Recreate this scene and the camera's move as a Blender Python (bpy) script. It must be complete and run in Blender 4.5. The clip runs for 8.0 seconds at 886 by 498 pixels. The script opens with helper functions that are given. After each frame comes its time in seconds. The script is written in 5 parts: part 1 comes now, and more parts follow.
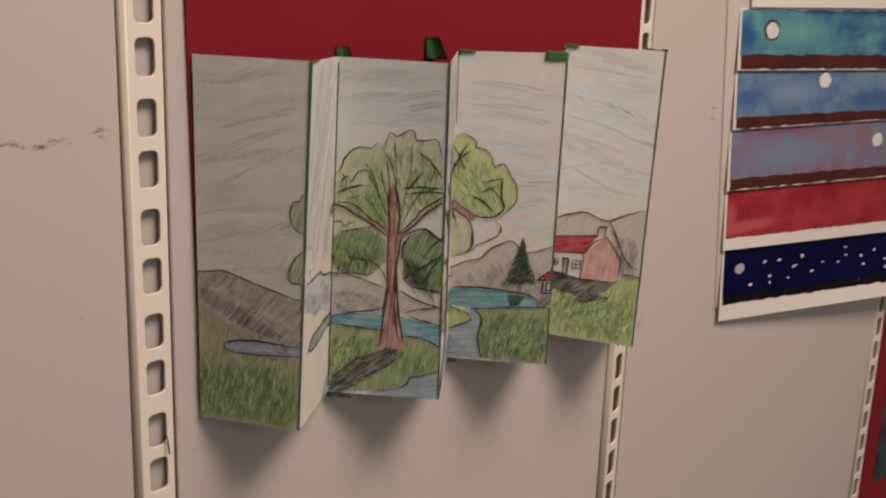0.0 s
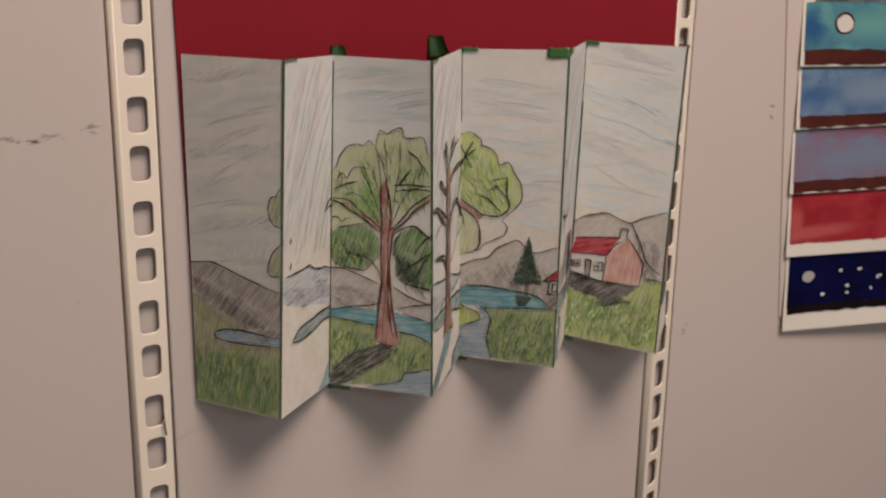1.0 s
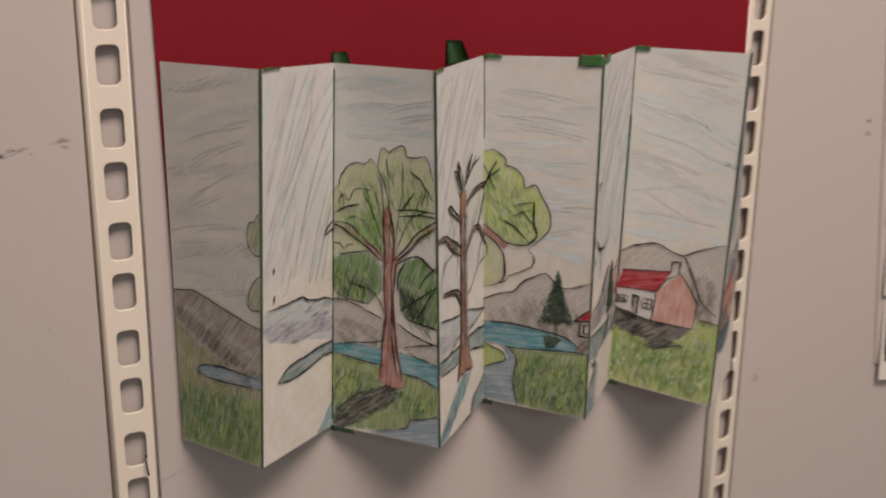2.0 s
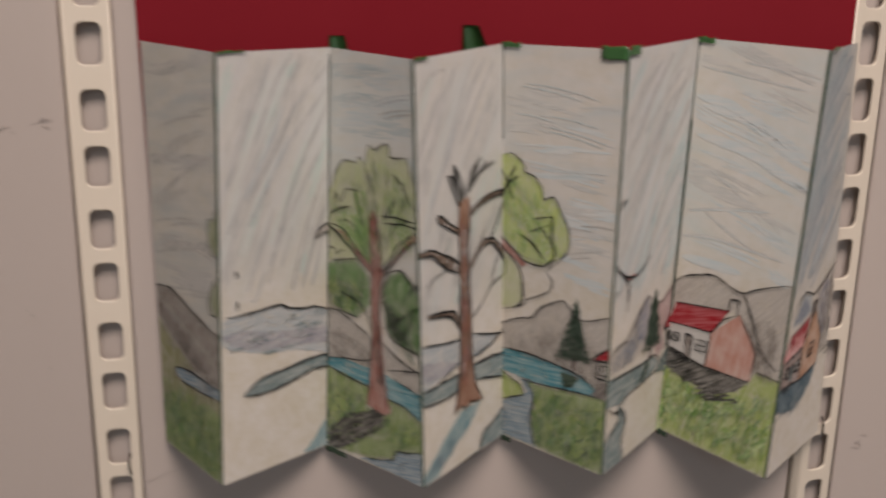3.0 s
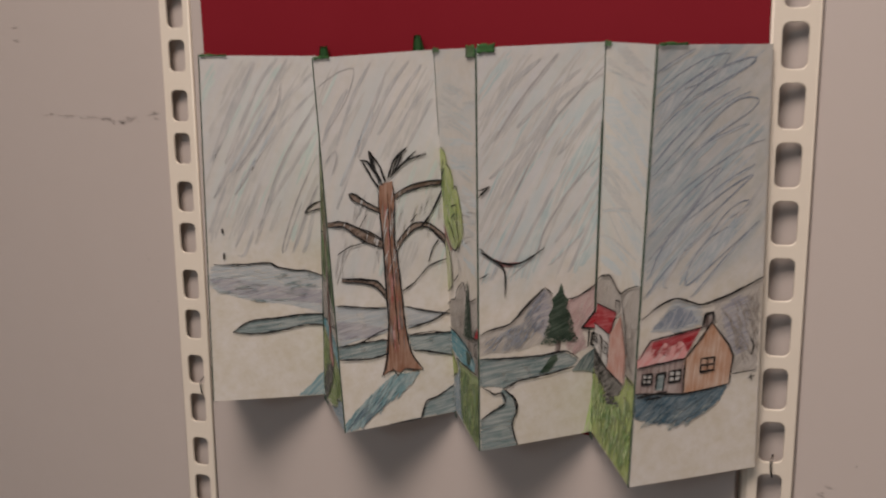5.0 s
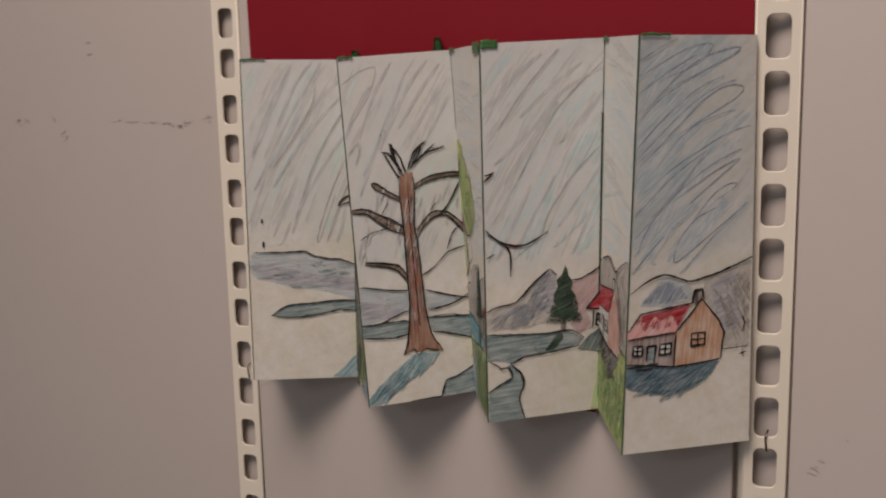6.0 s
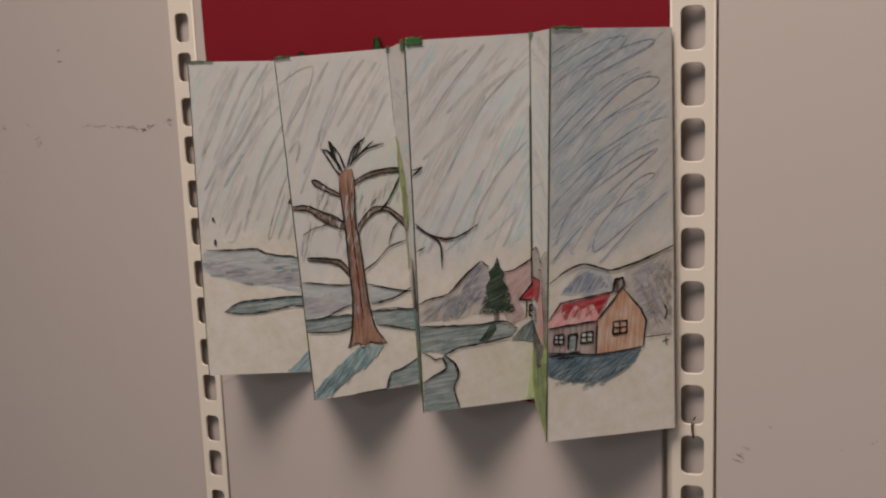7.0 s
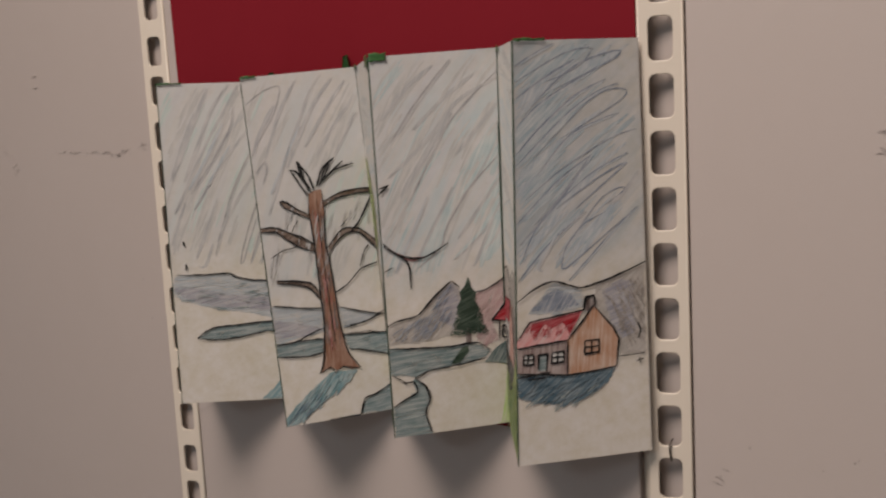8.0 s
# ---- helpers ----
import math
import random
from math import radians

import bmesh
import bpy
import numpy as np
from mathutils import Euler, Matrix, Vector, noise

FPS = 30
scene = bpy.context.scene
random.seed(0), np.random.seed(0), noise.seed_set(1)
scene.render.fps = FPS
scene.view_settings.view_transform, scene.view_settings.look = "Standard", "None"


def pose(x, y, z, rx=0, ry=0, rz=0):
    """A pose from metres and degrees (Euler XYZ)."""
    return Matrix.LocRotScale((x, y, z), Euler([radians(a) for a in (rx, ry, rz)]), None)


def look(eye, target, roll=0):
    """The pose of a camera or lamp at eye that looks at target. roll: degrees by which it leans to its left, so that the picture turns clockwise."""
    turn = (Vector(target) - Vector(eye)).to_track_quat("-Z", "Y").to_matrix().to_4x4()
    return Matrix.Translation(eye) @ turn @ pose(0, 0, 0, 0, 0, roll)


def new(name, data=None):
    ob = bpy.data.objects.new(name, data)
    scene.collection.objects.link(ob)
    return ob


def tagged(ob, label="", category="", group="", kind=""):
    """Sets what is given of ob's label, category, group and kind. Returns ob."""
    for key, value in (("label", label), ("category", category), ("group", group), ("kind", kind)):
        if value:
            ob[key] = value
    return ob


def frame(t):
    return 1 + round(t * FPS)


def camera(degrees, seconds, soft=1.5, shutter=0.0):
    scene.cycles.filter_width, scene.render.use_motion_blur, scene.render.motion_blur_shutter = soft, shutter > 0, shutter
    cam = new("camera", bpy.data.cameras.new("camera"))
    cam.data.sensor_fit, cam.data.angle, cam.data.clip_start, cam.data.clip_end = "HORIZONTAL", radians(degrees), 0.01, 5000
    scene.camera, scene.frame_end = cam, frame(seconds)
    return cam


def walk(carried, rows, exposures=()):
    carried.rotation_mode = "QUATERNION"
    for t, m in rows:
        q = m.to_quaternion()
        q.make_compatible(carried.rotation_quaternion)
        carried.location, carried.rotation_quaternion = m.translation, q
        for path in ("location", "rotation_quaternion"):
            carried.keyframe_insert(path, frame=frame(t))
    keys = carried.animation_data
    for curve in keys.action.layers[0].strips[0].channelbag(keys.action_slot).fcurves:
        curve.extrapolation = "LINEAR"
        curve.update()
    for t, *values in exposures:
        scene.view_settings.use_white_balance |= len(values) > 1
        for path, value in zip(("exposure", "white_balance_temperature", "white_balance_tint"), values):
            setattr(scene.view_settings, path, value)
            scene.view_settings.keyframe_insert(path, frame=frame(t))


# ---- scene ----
cam = camera(47.0, 8.0, soft=2.1, shutter=0.75)
PATH = [
    (0, (-0.213, -0.599, 1.468), (0.944, 0.959, 0.985), 2.1),
    (0.3, (-0.1855, -0.6145, 1.4687), (0.8749, 0.9473, 0.9800), 1.90),
    (0.5, (-0.163, -0.63, 1.468), (0.874, 1.009, 0.977), 1.3),
    (0.8, (-0.1249, -0.6546, 1.4690), (0.7696, 1.0101, 0.9882), 0.55),
    (1, (-0.1, -0.667, 1.472), (0.745, 1.077, 0.974), 1.0),
    (1.2, (-0.079, -0.671, 1.475), (0.719, 1.097, 0.986), 1.3),
    (2.3, (0.046, -0.598, 1.473), (0.528, 1.27, 0.947), 0.1),
    (2.4, (0.0589, -0.5940, 1.4707), (0.4844, 1.2352, 0.9460), -0.02),
    (2.5, (0.071, -0.588, 1.466), (0.451, 1.297, 0.917), -0.1),
    (2.7, (0.1053, -0.5789, 1.4675), (0.3743, 1.2857, 0.9640), 0.03),
    (2.9, (0.1451, -0.5696, 1.4717), (0.2864, 1.3038, 0.9494), 0.48),
    (3, (0.169, -0.567, 1.471), (0.269, 1.356, 0.931), 1.0),
    (3.1, (0.1997, -0.5628, 1.4746), (0.2233, 1.3085, 0.9270), 0.95),
    (3.2, (0.231, -0.558, 1.474), (0.162, 1.357, 0.903), 1.35),
    (3.3, (0.2560, -0.5567, 1.4758), (0.1068, 1.2971, 0.8895), 1.57),
    (3.5, (0.296, -0.554, 1.473), (0.028, 1.328, 0.849), 1.5),
    (3.7, (0.3195, -0.5474, 1.4696), (-0.0426, 1.2774, 0.8851), 0.05),
    (3.8, (0.327, -0.543, 1.468), (-0.087, 1.315, 0.856), -0.85),
    (4, (0.339, -0.545, 1.462), (-0.136, 1.308, 0.88), -1.3),
    (4.2, (0.3672, -0.5441, 1.4561), (-0.1727, 1.2474, 0.9069), -0.59),
    (4.4, (0.4080, -0.5480, 1.4511), (-0.2529, 1.1990, 0.8910), -0.51),
    (4.5, (0.431, -0.553, 1.447), (-0.295, 1.22, 0.873), -0.3),
    (4.7, (0.484, -0.556, 1.443), (-0.355, 1.196, 0.967), -0.1),
    (5.8, (0.603, -0.578, 1.418), (-0.501, 1.053, 1.07), -1.5),
    (6, (0.612, -0.576, 1.416), (-0.519, 1.037, 1.074), -1.3),
    (6.2, (0.6220, -0.5743, 1.4123), (-0.5034, 0.9842, 1.0847), -0.83),
    (6.5, (0.642, -0.572, 1.407), (-0.516, 1.024, 1.073), -1.4),
    (6.7, (0.6571, -0.5665, 1.4075), (-0.4583, 1.0008, 1.0877), -1.66),
    (7, (0.669, -0.553, 1.407), (-0.51, 1.03, 1.083), -2.2),
    (7.3, (0.6708, -0.5456, 1.4057), (-0.4892, 0.9900, 1.0916), -2.25),
    (7.5, (0.671, -0.543, 1.404), (-0.519, 1.034, 1.092), -2.1),
    (7.8, (0.6757, -0.5340, 1.4004), (-0.4884, 1.0058, 1.1237), -2.80),
    (8, (0.68, -0.527, 1.398), (-0.516, 1.053, 1.131), -3.1),
]
EXPOSURES = [(0, 0.34, 6850, 13), (1.2, 0.33, 6750, 12), (2.5, 0.26, 6600, 11), (3.5, 0.13, 6500, 10), (4.7, 0.12, 6500, 10), (6, 0.06, 6520, 10), (8, 0.06, 6520, 10)]
walk(cam, [(t, look(eye, target, roll)) for t, eye, target, roll in PATH], EXPOSURES)

# ---- light ----
world = bpy.data.worlds.new("room_air")
world.use_nodes = True
world.node_tree.nodes["Background"].inputs[0].default_value = (1.0, 0.93, 0.86, 1)
world.node_tree.nodes["Background"].inputs[1].default_value = 0.02
scene.world = world


def unseen_lamp(x, y, watts, width, depth, colour=(1.0, 0.865, 0.805)):
    data = bpy.data.lights.new("ceiling_lamp_light", "AREA")
    data.shape, data.size, data.size_y = "RECTANGLE", width, depth
    data.energy, data.color = watts, colour
    lamp = new("ceiling_lamp_light", data)
    lamp.matrix_world = pose(x, y, 2.55, 0, 0, 0)
    return lamp


unseen_lamp(0.40, -1.06, 32.4, 0.72, 0.72)
# Added cool fill with no known source: lifts the shadows and turns them bluish.
unseen_lamp(0.3, -3.2, 19.0, 1.2, 0.6, (0.70, 0.85, 1.0))

# ---- material tools ----


class Graph:
    """A small wrapper to write node materials briefly."""

    def __init__(self, name):
        self.mat = bpy.data.materials.new(name)
        self.mat.use_nodes = True
        self.tree = self.mat.node_tree
        self.out = self.tree.nodes["Principled BSDF"]

    def node(self, kind, values=(), operation="", blend=""):
        n = self.tree.nodes.new(kind)
        if operation:
            n.operation = operation
        if blend:
            n.data_type, n.blend_type = "RGBA", blend
        for key, value in dict(values).items():
            if isinstance(value, bpy.types.NodeSocket):
                self.tree.links.new(value, n.inputs[key])
            else:
                n.inputs[key].default_value = value
        return n

    def link(self, a, b):
        self.tree.links.new(a, b)

    def coords(self, which="Object", scale=(1, 1, 1), turn=0.0):
        c = self.node("ShaderNodeTexCoord")
        r = self.node("ShaderNodeMapping", {"Vector": c.outputs[which], "Rotation": (0, 0, turn)})
        m = self.node("ShaderNodeMapping", {"Vector": r.outputs[0], "Scale": scale})
        return m.outputs[0]

    def noise(self, vector, scale, detail=3.0, rough=0.55, distort=0.0):
        return self.node("ShaderNodeTexNoise", {"Vector": vector, "Scale": scale, "Detail": detail, "Roughness": rough, "Distortion": distort}).outputs[0]

    def ramp(self, value, low, high, to_low=0.0, to_high=1.0):
        return self.node("ShaderNodeMapRange", {"Value": value, "From Min": low, "From Max": high, "To Min": to_low, "To Max": to_high}).outputs[0]

    def mul(self, a, b, op="MULTIPLY"):
        return self.node("ShaderNodeMath", {0: a, 1: b}, operation=op).outputs[0]

    def mix(self, factor, a, b, blend="MIX"):
        n = self.node("ShaderNodeMix", blend=blend)
        for sock, value in ((n.inputs[0], factor), (n.inputs[6], a), (n.inputs[7], b)):
            if isinstance(value, bpy.types.NodeSocket):
                self.link(value, sock)
            else:
                sock.default_value = value if sock is n.inputs[0] else (*value, 1)
        return n.outputs[2]

    def bump(self, height, strength, distance):
        return self.node("ShaderNodeBump", {"Height": height, "Strength": strength, "Distance": distance}).outputs[0]

    def finish(self, colour, rough=0.6, normal=None, metal=0.0, spec=0.5):
        for name, value in (("Base Color", colour), ("Roughness", rough), ("Normal", normal), ("Metallic", metal), ("Specular IOR Level", spec)):
            if value is None:
                continue
            if isinstance(value, bpy.types.NodeSocket):
                self.link(value, self.out.inputs[name])
            elif isinstance(value, tuple):
                self.out.inputs[name].default_value = (*value, 1)
            else:
                self.out.inputs[name].default_value = value
        return self.mat


def painted(name, colour, dirt, rough=0.5, grain=900.0, amount=0.25, relief=0.00012, spec=0.5):
    """Painted sheet: faint stains, fine orange peel."""
    g = Graph(name)
    v = g.coords()
    stain = g.ramp(g.noise(v, 5.0, 4.0, 0.6), 0.42, 0.72)
    speck = g.ramp(g.noise(v, 60.0, 3.0, 0.6), 0.5, 0.75)
    c = g.mix(g.mul(stain, amount), colour, dirt)
    c = g.mix(g.mul(speck, amount * 0.35), c, dirt)
    n = g.bump(g.noise(v, grain, 2.0), 0.35, relief)
    r = g.ramp(stain, 0, 1, rough, min(1, rough + 0.15))
    return g.finish(c, r, n, spec=spec)


WALL = painted("wall_paint", (0.450, 0.388, 0.347), (0.405, 0.345, 0.302), 0.45)
CREAM = painted("cream_enamel", (0.66, 0.585, 0.48), (0.55, 0.47, 0.37), 0.38, 300.0, 0.3)
ROOM = painted("room_paint", (0.55, 0.55, 0.55), (0.45, 0.44, 0.43), 0.7)
FLOOR = painted("floor_vinyl", (0.30, 0.27, 0.24), (0.2, 0.18, 0.16), 0.5)
RED = painted("red_card", (0.180, 0.0080, 0.0150), (0.160, 0.0065, 0.0125), 0.8, 2500.0, 0.5, 0.00008, 0.15)


# ---- mesh tools ----
def part(name, bm, material, parent=None, label=""):
    bmesh.ops.recalc_face_normals(bm, faces=bm.faces)
    me = bpy.data.meshes.new(name)
    bm.to_mesh(me)
    bm.free()
    for m in material if isinstance(material, (list, tuple)) else (material,):
        me.materials.append(m)
    ob = new(name, me)
    if parent:
        ob.parent = parent
    return tagged(ob, label) if label else ob


def box(bm, x0, x1, y0, y1, z0, z1, bevel=0.0):
    r = bmesh.ops.create_cube(bm, size=1.0, matrix=Matrix.LocRotScale(((x0 + x1) / 2, (y0 + y1) / 2, (z0 + z1) / 2), None, (x1 - x0, y1 - y0, z1 - z0)))
    if bevel:
        edges = {e for v in r["verts"] for e in v.link_edges}
        bmesh.ops.bevel(bm, geom=list(edges), offset=bevel, segments=2, affect="EDGES")
    return bm


def boxed(name, material, *size, bevel=0.0, parent=None, label=""):
    return part(name, box(bmesh.new(), *size, bevel=bevel), material, parent, label)


# ---- the room ----
# The partition's next panel turns away a little at the second upright.
HINGE = Matrix.Translation((0.449, 0.0065, 0)) @ Matrix.Rotation(radians(5.5), 4, "Z") @ Matrix.Translation((0.0078, 0, 0)) @ Matrix.Diagonal((0.9712, 1, 1, 1)) @ Matrix.Translation((-0.449, 0, 0))


def turned(ob):
    """Stands a thing on the partition's turned panel."""
    ob.matrix_world = HINGE
    return ob


PANEL = "pinkish beige painted partition panel with faint scuffs"
tagged(boxed("wall_north_1", WALL, -2.2, -0.0103, 0.0, 0.05, 0.0, 2.6, bevel=0.0006), PANEL, "wall", kind="structure")
tagged(boxed("wall_north_2", WALL, 0.0192, 0.4176, 0.0, 0.05, 0.0, 2.6, bevel=0.0006), PANEL, "wall", kind="structure")
turned(tagged(boxed("wall_north_3", WALL, 0.4417, 0.9520, 0.0, 0.05, 0.0, 2.6, bevel=0.0006), PANEL, "wall", kind="structure"))
turned(tagged(boxed("wall_north_4", WALL, 0.9805, 2.6, 0.0, 0.05, 0.0, 2.6, bevel=0.0006), PANEL, "wall", kind="structure"))
tagged(boxed("wall_joint_1", WALL, -0.03, 0.04, 0.0050, 0.06, 0.0, 2.6), "painted steel joint behind a slotted upright", "wall", kind="structure")
tagged(boxed("wall_joint_2", WALL, 0.40, 0.47, 0.0120, 0.07, 0.0, 2.6), "painted steel joint behind a slotted upright", "wall", kind="structure")
turned(tagged(boxed("wall_joint_3", WALL, 0.93, 1.0, 0.0060, 0.06, 0.0, 2.6), "painted steel joint behind a slotted upright", "wall", kind="structure"))
tagged(boxed("floor", FLOOR, -2.2, 2.6, -4.2, 0.5, -0.1, -0.004), "plain grey-brown vinyl floor", "floor", kind="structure")
tagged(boxed("ceiling", ROOM, -2.2, 2.6, -4.2, 0.5, 2.604, 2.7), "plain off-white ceiling", "ceiling", kind="structure")
tagged(boxed("wall_south", ROOM, -2.2, 2.6, -4.3, -4.2, 0.0, 2.6), "plain off-white wall", "wall", kind="structure")
tagged(boxed("wall_west", ROOM, -2.3, -2.2, -4.2, 0.5, 0.0, 2.6), "plain off-white wall", "wall", kind="structure")
tagged(boxed("wall_east", ROOM, 2.6, 2.7, -4.2, 0.5, 0.0, 2.6), "plain off-white wall", "wall", kind="structure")


# ---- slotted uprights ----
def slotted_upright(place, width, s0, s1, tops, tall, shoulder, label):
    """A pressed steel channel: a front plate with rounded slots, a sloping shoulder and a flange back to the wall."""
    post = tagged(new("slotted_upright"), label, "shelf upright", "slotted uprights")
    post.matrix_world = place
    bm = bmesh.new()
    thick = 0.0016
    edges = [tops[0] - tall - (tops[1] - tall - tops[0]) / 2] + [(lo + hi - tall) / 2 for lo, hi in zip(tops, tops[1:])] + [tops[-1] + 0.005]
    for top, z0, z1 in zip(tops, edges, edges[1:]):
        rad, mid_x, mid_z = 0.0038, (s0 + s1) / 2, top - tall / 2
        hx, hz = (s1 - s0) / 2 - rad, tall / 2 - rad
        inner, outer = [], []
        for cx, cz, start in ((1, 1, 0), (-1, 1, 90), (-1, -1, 180), (1, -1, 270)):
            for k in range(5):
                a = radians(start + 22.5 * k)
                inner.append((cx * hx + rad * math.cos(a), cz * hz + rad * math.sin(a)))
                outer.append((width if cx > 0 else 0.0, z1 if cz > 0 else z0))
        n = len(inner)
        vo = {p: bm.verts.new((p[0], 0.0, p[1])) for p in dict.fromkeys(outer)}
        # The slot's lip is rolled inwards.
        lip = [[bm.verts.new((mid_x + x * f, y, mid_z + z * f)) for x, z in inner] for f, y in ((1.05, 0.0), (1.015, 0.00015), (1.0, 0.0006), (1.0, thick))]
        for i in range(n):
            j = (i + 1) % n
            p, q = vo[outer[i]], vo[outer[j]]
            bm.faces.new((p, lip[0][i], lip[0][j]) if p is q else (p, lip[0][i], lip[0][j], q))
            for u, w in zip(lip, lip[1:]):
                bm.faces.new((u[i], w[i], w[j], u[j])).smooth = True
    bmesh.ops.remove_doubles(bm, verts=bm.verts, dist=1e-6)
    part("front_plate", bm, CREAM, post)
    lo, hi = edges[0], edges[-1]
    for name, prof in (("shoulder", [(0.0, 0.0), (-0.0006, 0.0003), (-0.0011, 0.0010), (shoulder[0] * 0.6, shoulder[1] * 0.5), shoulder]),
                       ("side_flange", [(width, 0.0), (width + 0.0007, 0.0003), (width + 0.0011, 0.0011), (width + 0.0012, 0.0068)])):
        bm = bmesh.new()
        back = [(x + (0.0011 if name == "shoulder" else -0.0011), y + 0.0006) for x, y in reversed(prof)]
        ring = prof + back
        cols = [[bm.verts.new((x, y, z)) for x, y in ring] for z in (lo, hi)]
        for k in range(len(ring)):
            j = (k + 1) % len(ring)
            bm.faces.new((cols[0][k], cols[0][j], cols[1][j], cols[1][k])).smooth = k < len(prof) - 1
        for c in cols:
            bm.faces.new(c)
        part(name, bm, CREAM, post)
    return post


def steps(start, pitches, below, above):
    """Slot tops from one known slot, stepping by the repeated pitches down and up."""
    zs = [start]
    for k in range(above):
        zs.append(zs[-1] + pitches[k % len(pitches)])
    for k in range(below):
        zs.insert(0, zs[0] - pitches[(-1 - k) % len(pitches)])
    return zs


slotted_upright(pose(-0.0055, -0.0048, 0, 0, 0, 11.5), 0.02265, 0.0050, 0.0183, steps(1.2, (0.036, 0.0312), 10, 12), 0.0226, (-0.0030, 0.0062), "cream enamelled steel slotted upright with a bent wire hook")
slotted_upright(pose(0.4255, -0.0015, 0, 0, 0, 18.8), 0.0232, 0.0049, 0.0183, steps(1.1915, (0.0315,), 10, 12), 0.0240, (-0.0046, 0.0068), "cream enamelled steel slotted upright beside the folded drawing")
slotted_upright(HINGE @ pose(0.9570, -0.0010, 0), 0.0215, 0.0045, 0.0175, steps(1.19, (0.0315,), 12, 12), 0.0235, (-0.0040, 0.0060), "cream enamelled steel slotted upright beside a red mount card")

# ---- red mount cards ----
def card(corners, y0, y1):
    """A stiff card cut a little out of square."""
    bm = bmesh.new()
    rims = [[bm.verts.new((x, y, z)) for x, z in corners] for y in (y0, y1)]
    for rim in rims:
        bm.faces.new(rim)
    for i in range(4):
        bm.faces.new((rims[0][i - 1], rims[0][i], rims[1][i], rims[1][i - 1]))
    bmesh.ops.bevel(bm, geom=bm.edges[:], offset=0.0002, segments=1, affect="EDGES")
    return bm


tagged(part("mount_card", card([(0.0362, 1.1985), (0.4252, 1.1955), (0.4228, 1.65), (0.0282, 1.65)], -0.0026, -0.0008), RED), "deep red card mount behind the folded drawing", "card")

# ---- the folded drawing ----
# Each fold line: foot x, y, z, then head x, y, z. Odd folds stand out from the wall.
FOLDS = [
    (0.0350, -0.0038, 1.1924, 0.0340, -0.0052, 1.4283),
    (0.0771, -0.0608, 1.1939, 0.0838, -0.0640, 1.4277),
    (0.1303, -0.0042, 1.1899, 0.1352, -0.0062, 1.4263),
    (0.1872, -0.0612, 1.1919, 0.1790, -0.0718, 1.4262),
    (0.2363, -0.0044, 1.1962, 0.2280, -0.0146, 1.4303),
    (0.2848, -0.0642, 1.2002, 0.2846, -0.0672, 1.4318),
    (0.3311, -0.0060, 1.2006, 0.3362, -0.0082, 1.4343),
    (0.3762, -0.0661, 1.1983, 0.3850, -0.0675, 1.4330),
    (0.4300, -0.0078, 1.1988, 0.4266, -0.0042, 1.4325),
]
WIDE, HIGH = 0.0762, 0.2350


def on_sheet(k, u, v, lift=0.0):
    """A point of the folded sheet's panel k: u across, v up, lift out of the paper."""
    a, b = FOLDS[k], FOLDS[k + 1]
    foot = Vector(a[:3]).lerp(Vector(b[:3]), u)
    head = Vector(a[3:]).lerp(Vector(b[3:]), u)
    across = (Vector(b[:3]) - Vector(a[:3])).lerp(Vector(b[3:]) - Vector(a[3:]), v)
    out = across.cross(head - foot).normalized()
    sag = 4 * u * (1 - u) * 0.0005 * noise.noise(Vector((k * 7.3 + u, v * 2.2, 1.7)))
    return foot.lerp(head, v) + out * (lift + sag)

# ---- pencils and paper ----
PAPER = (0.640, 0.600, 0.548)


def lin(c):
    c /= 255
    return c / 12.92 if c < 0.04045 else ((c + 0.055) / 1.055) ** 2.4


def tint(r, g, b):
    """Base colour of a pencil tone, given as a screen tone beside bare paper of (166, 153, 141)."""
    return tuple(min(0.8, p * lin(c) / lin(w)) for p, c, w in zip(PAPER, (r, g, b), (166, 153, 141)))


LEAN = {}


def pencil(name, r, g, b, turn=60.0, cover=0.62, wide=620.0):
    """Coloured pencil on paper: streaks along the stroke, broken by the paper's tooth."""
    g_ = Graph(name)
    v = g_.coords("UV", (wide, wide * 0.07, 1.0), radians(turn))
    streak = g_.noise(v, 1.0, 2.0, 0.6, 0.3)
    tooth = g_.noise(g_.coords("UV"), 2600.0, 2.0, 0.7)
    patch = g_.noise(g_.coords("UV"), 90.0, 2.0)
    amount = g_.mul(g_.mul(g_.ramp(streak, 0.36, 0.60), 0.62), g_.mul(g_.ramp(patch, 0.3, 0.7, 0.0, 0.45), g_.ramp(tooth, 0.35, 0.65, -0.08, 0.08), "ADD"), "ADD")
    full = tint(r, g, b)
    deep = tuple(c * (c / p) ** 0.6 for c, p in zip(full, PAPER))
    pale = tuple(c + (p - c) * (1 - cover) for c, p in zip(full, PAPER))
    n = g_.bump(tooth, 0.25, 0.00005)
    LEAN[name] = 90.0 - turn
    return g_.finish(g_.mix(amount, pale, deep), 0.72, n, spec=0.3)


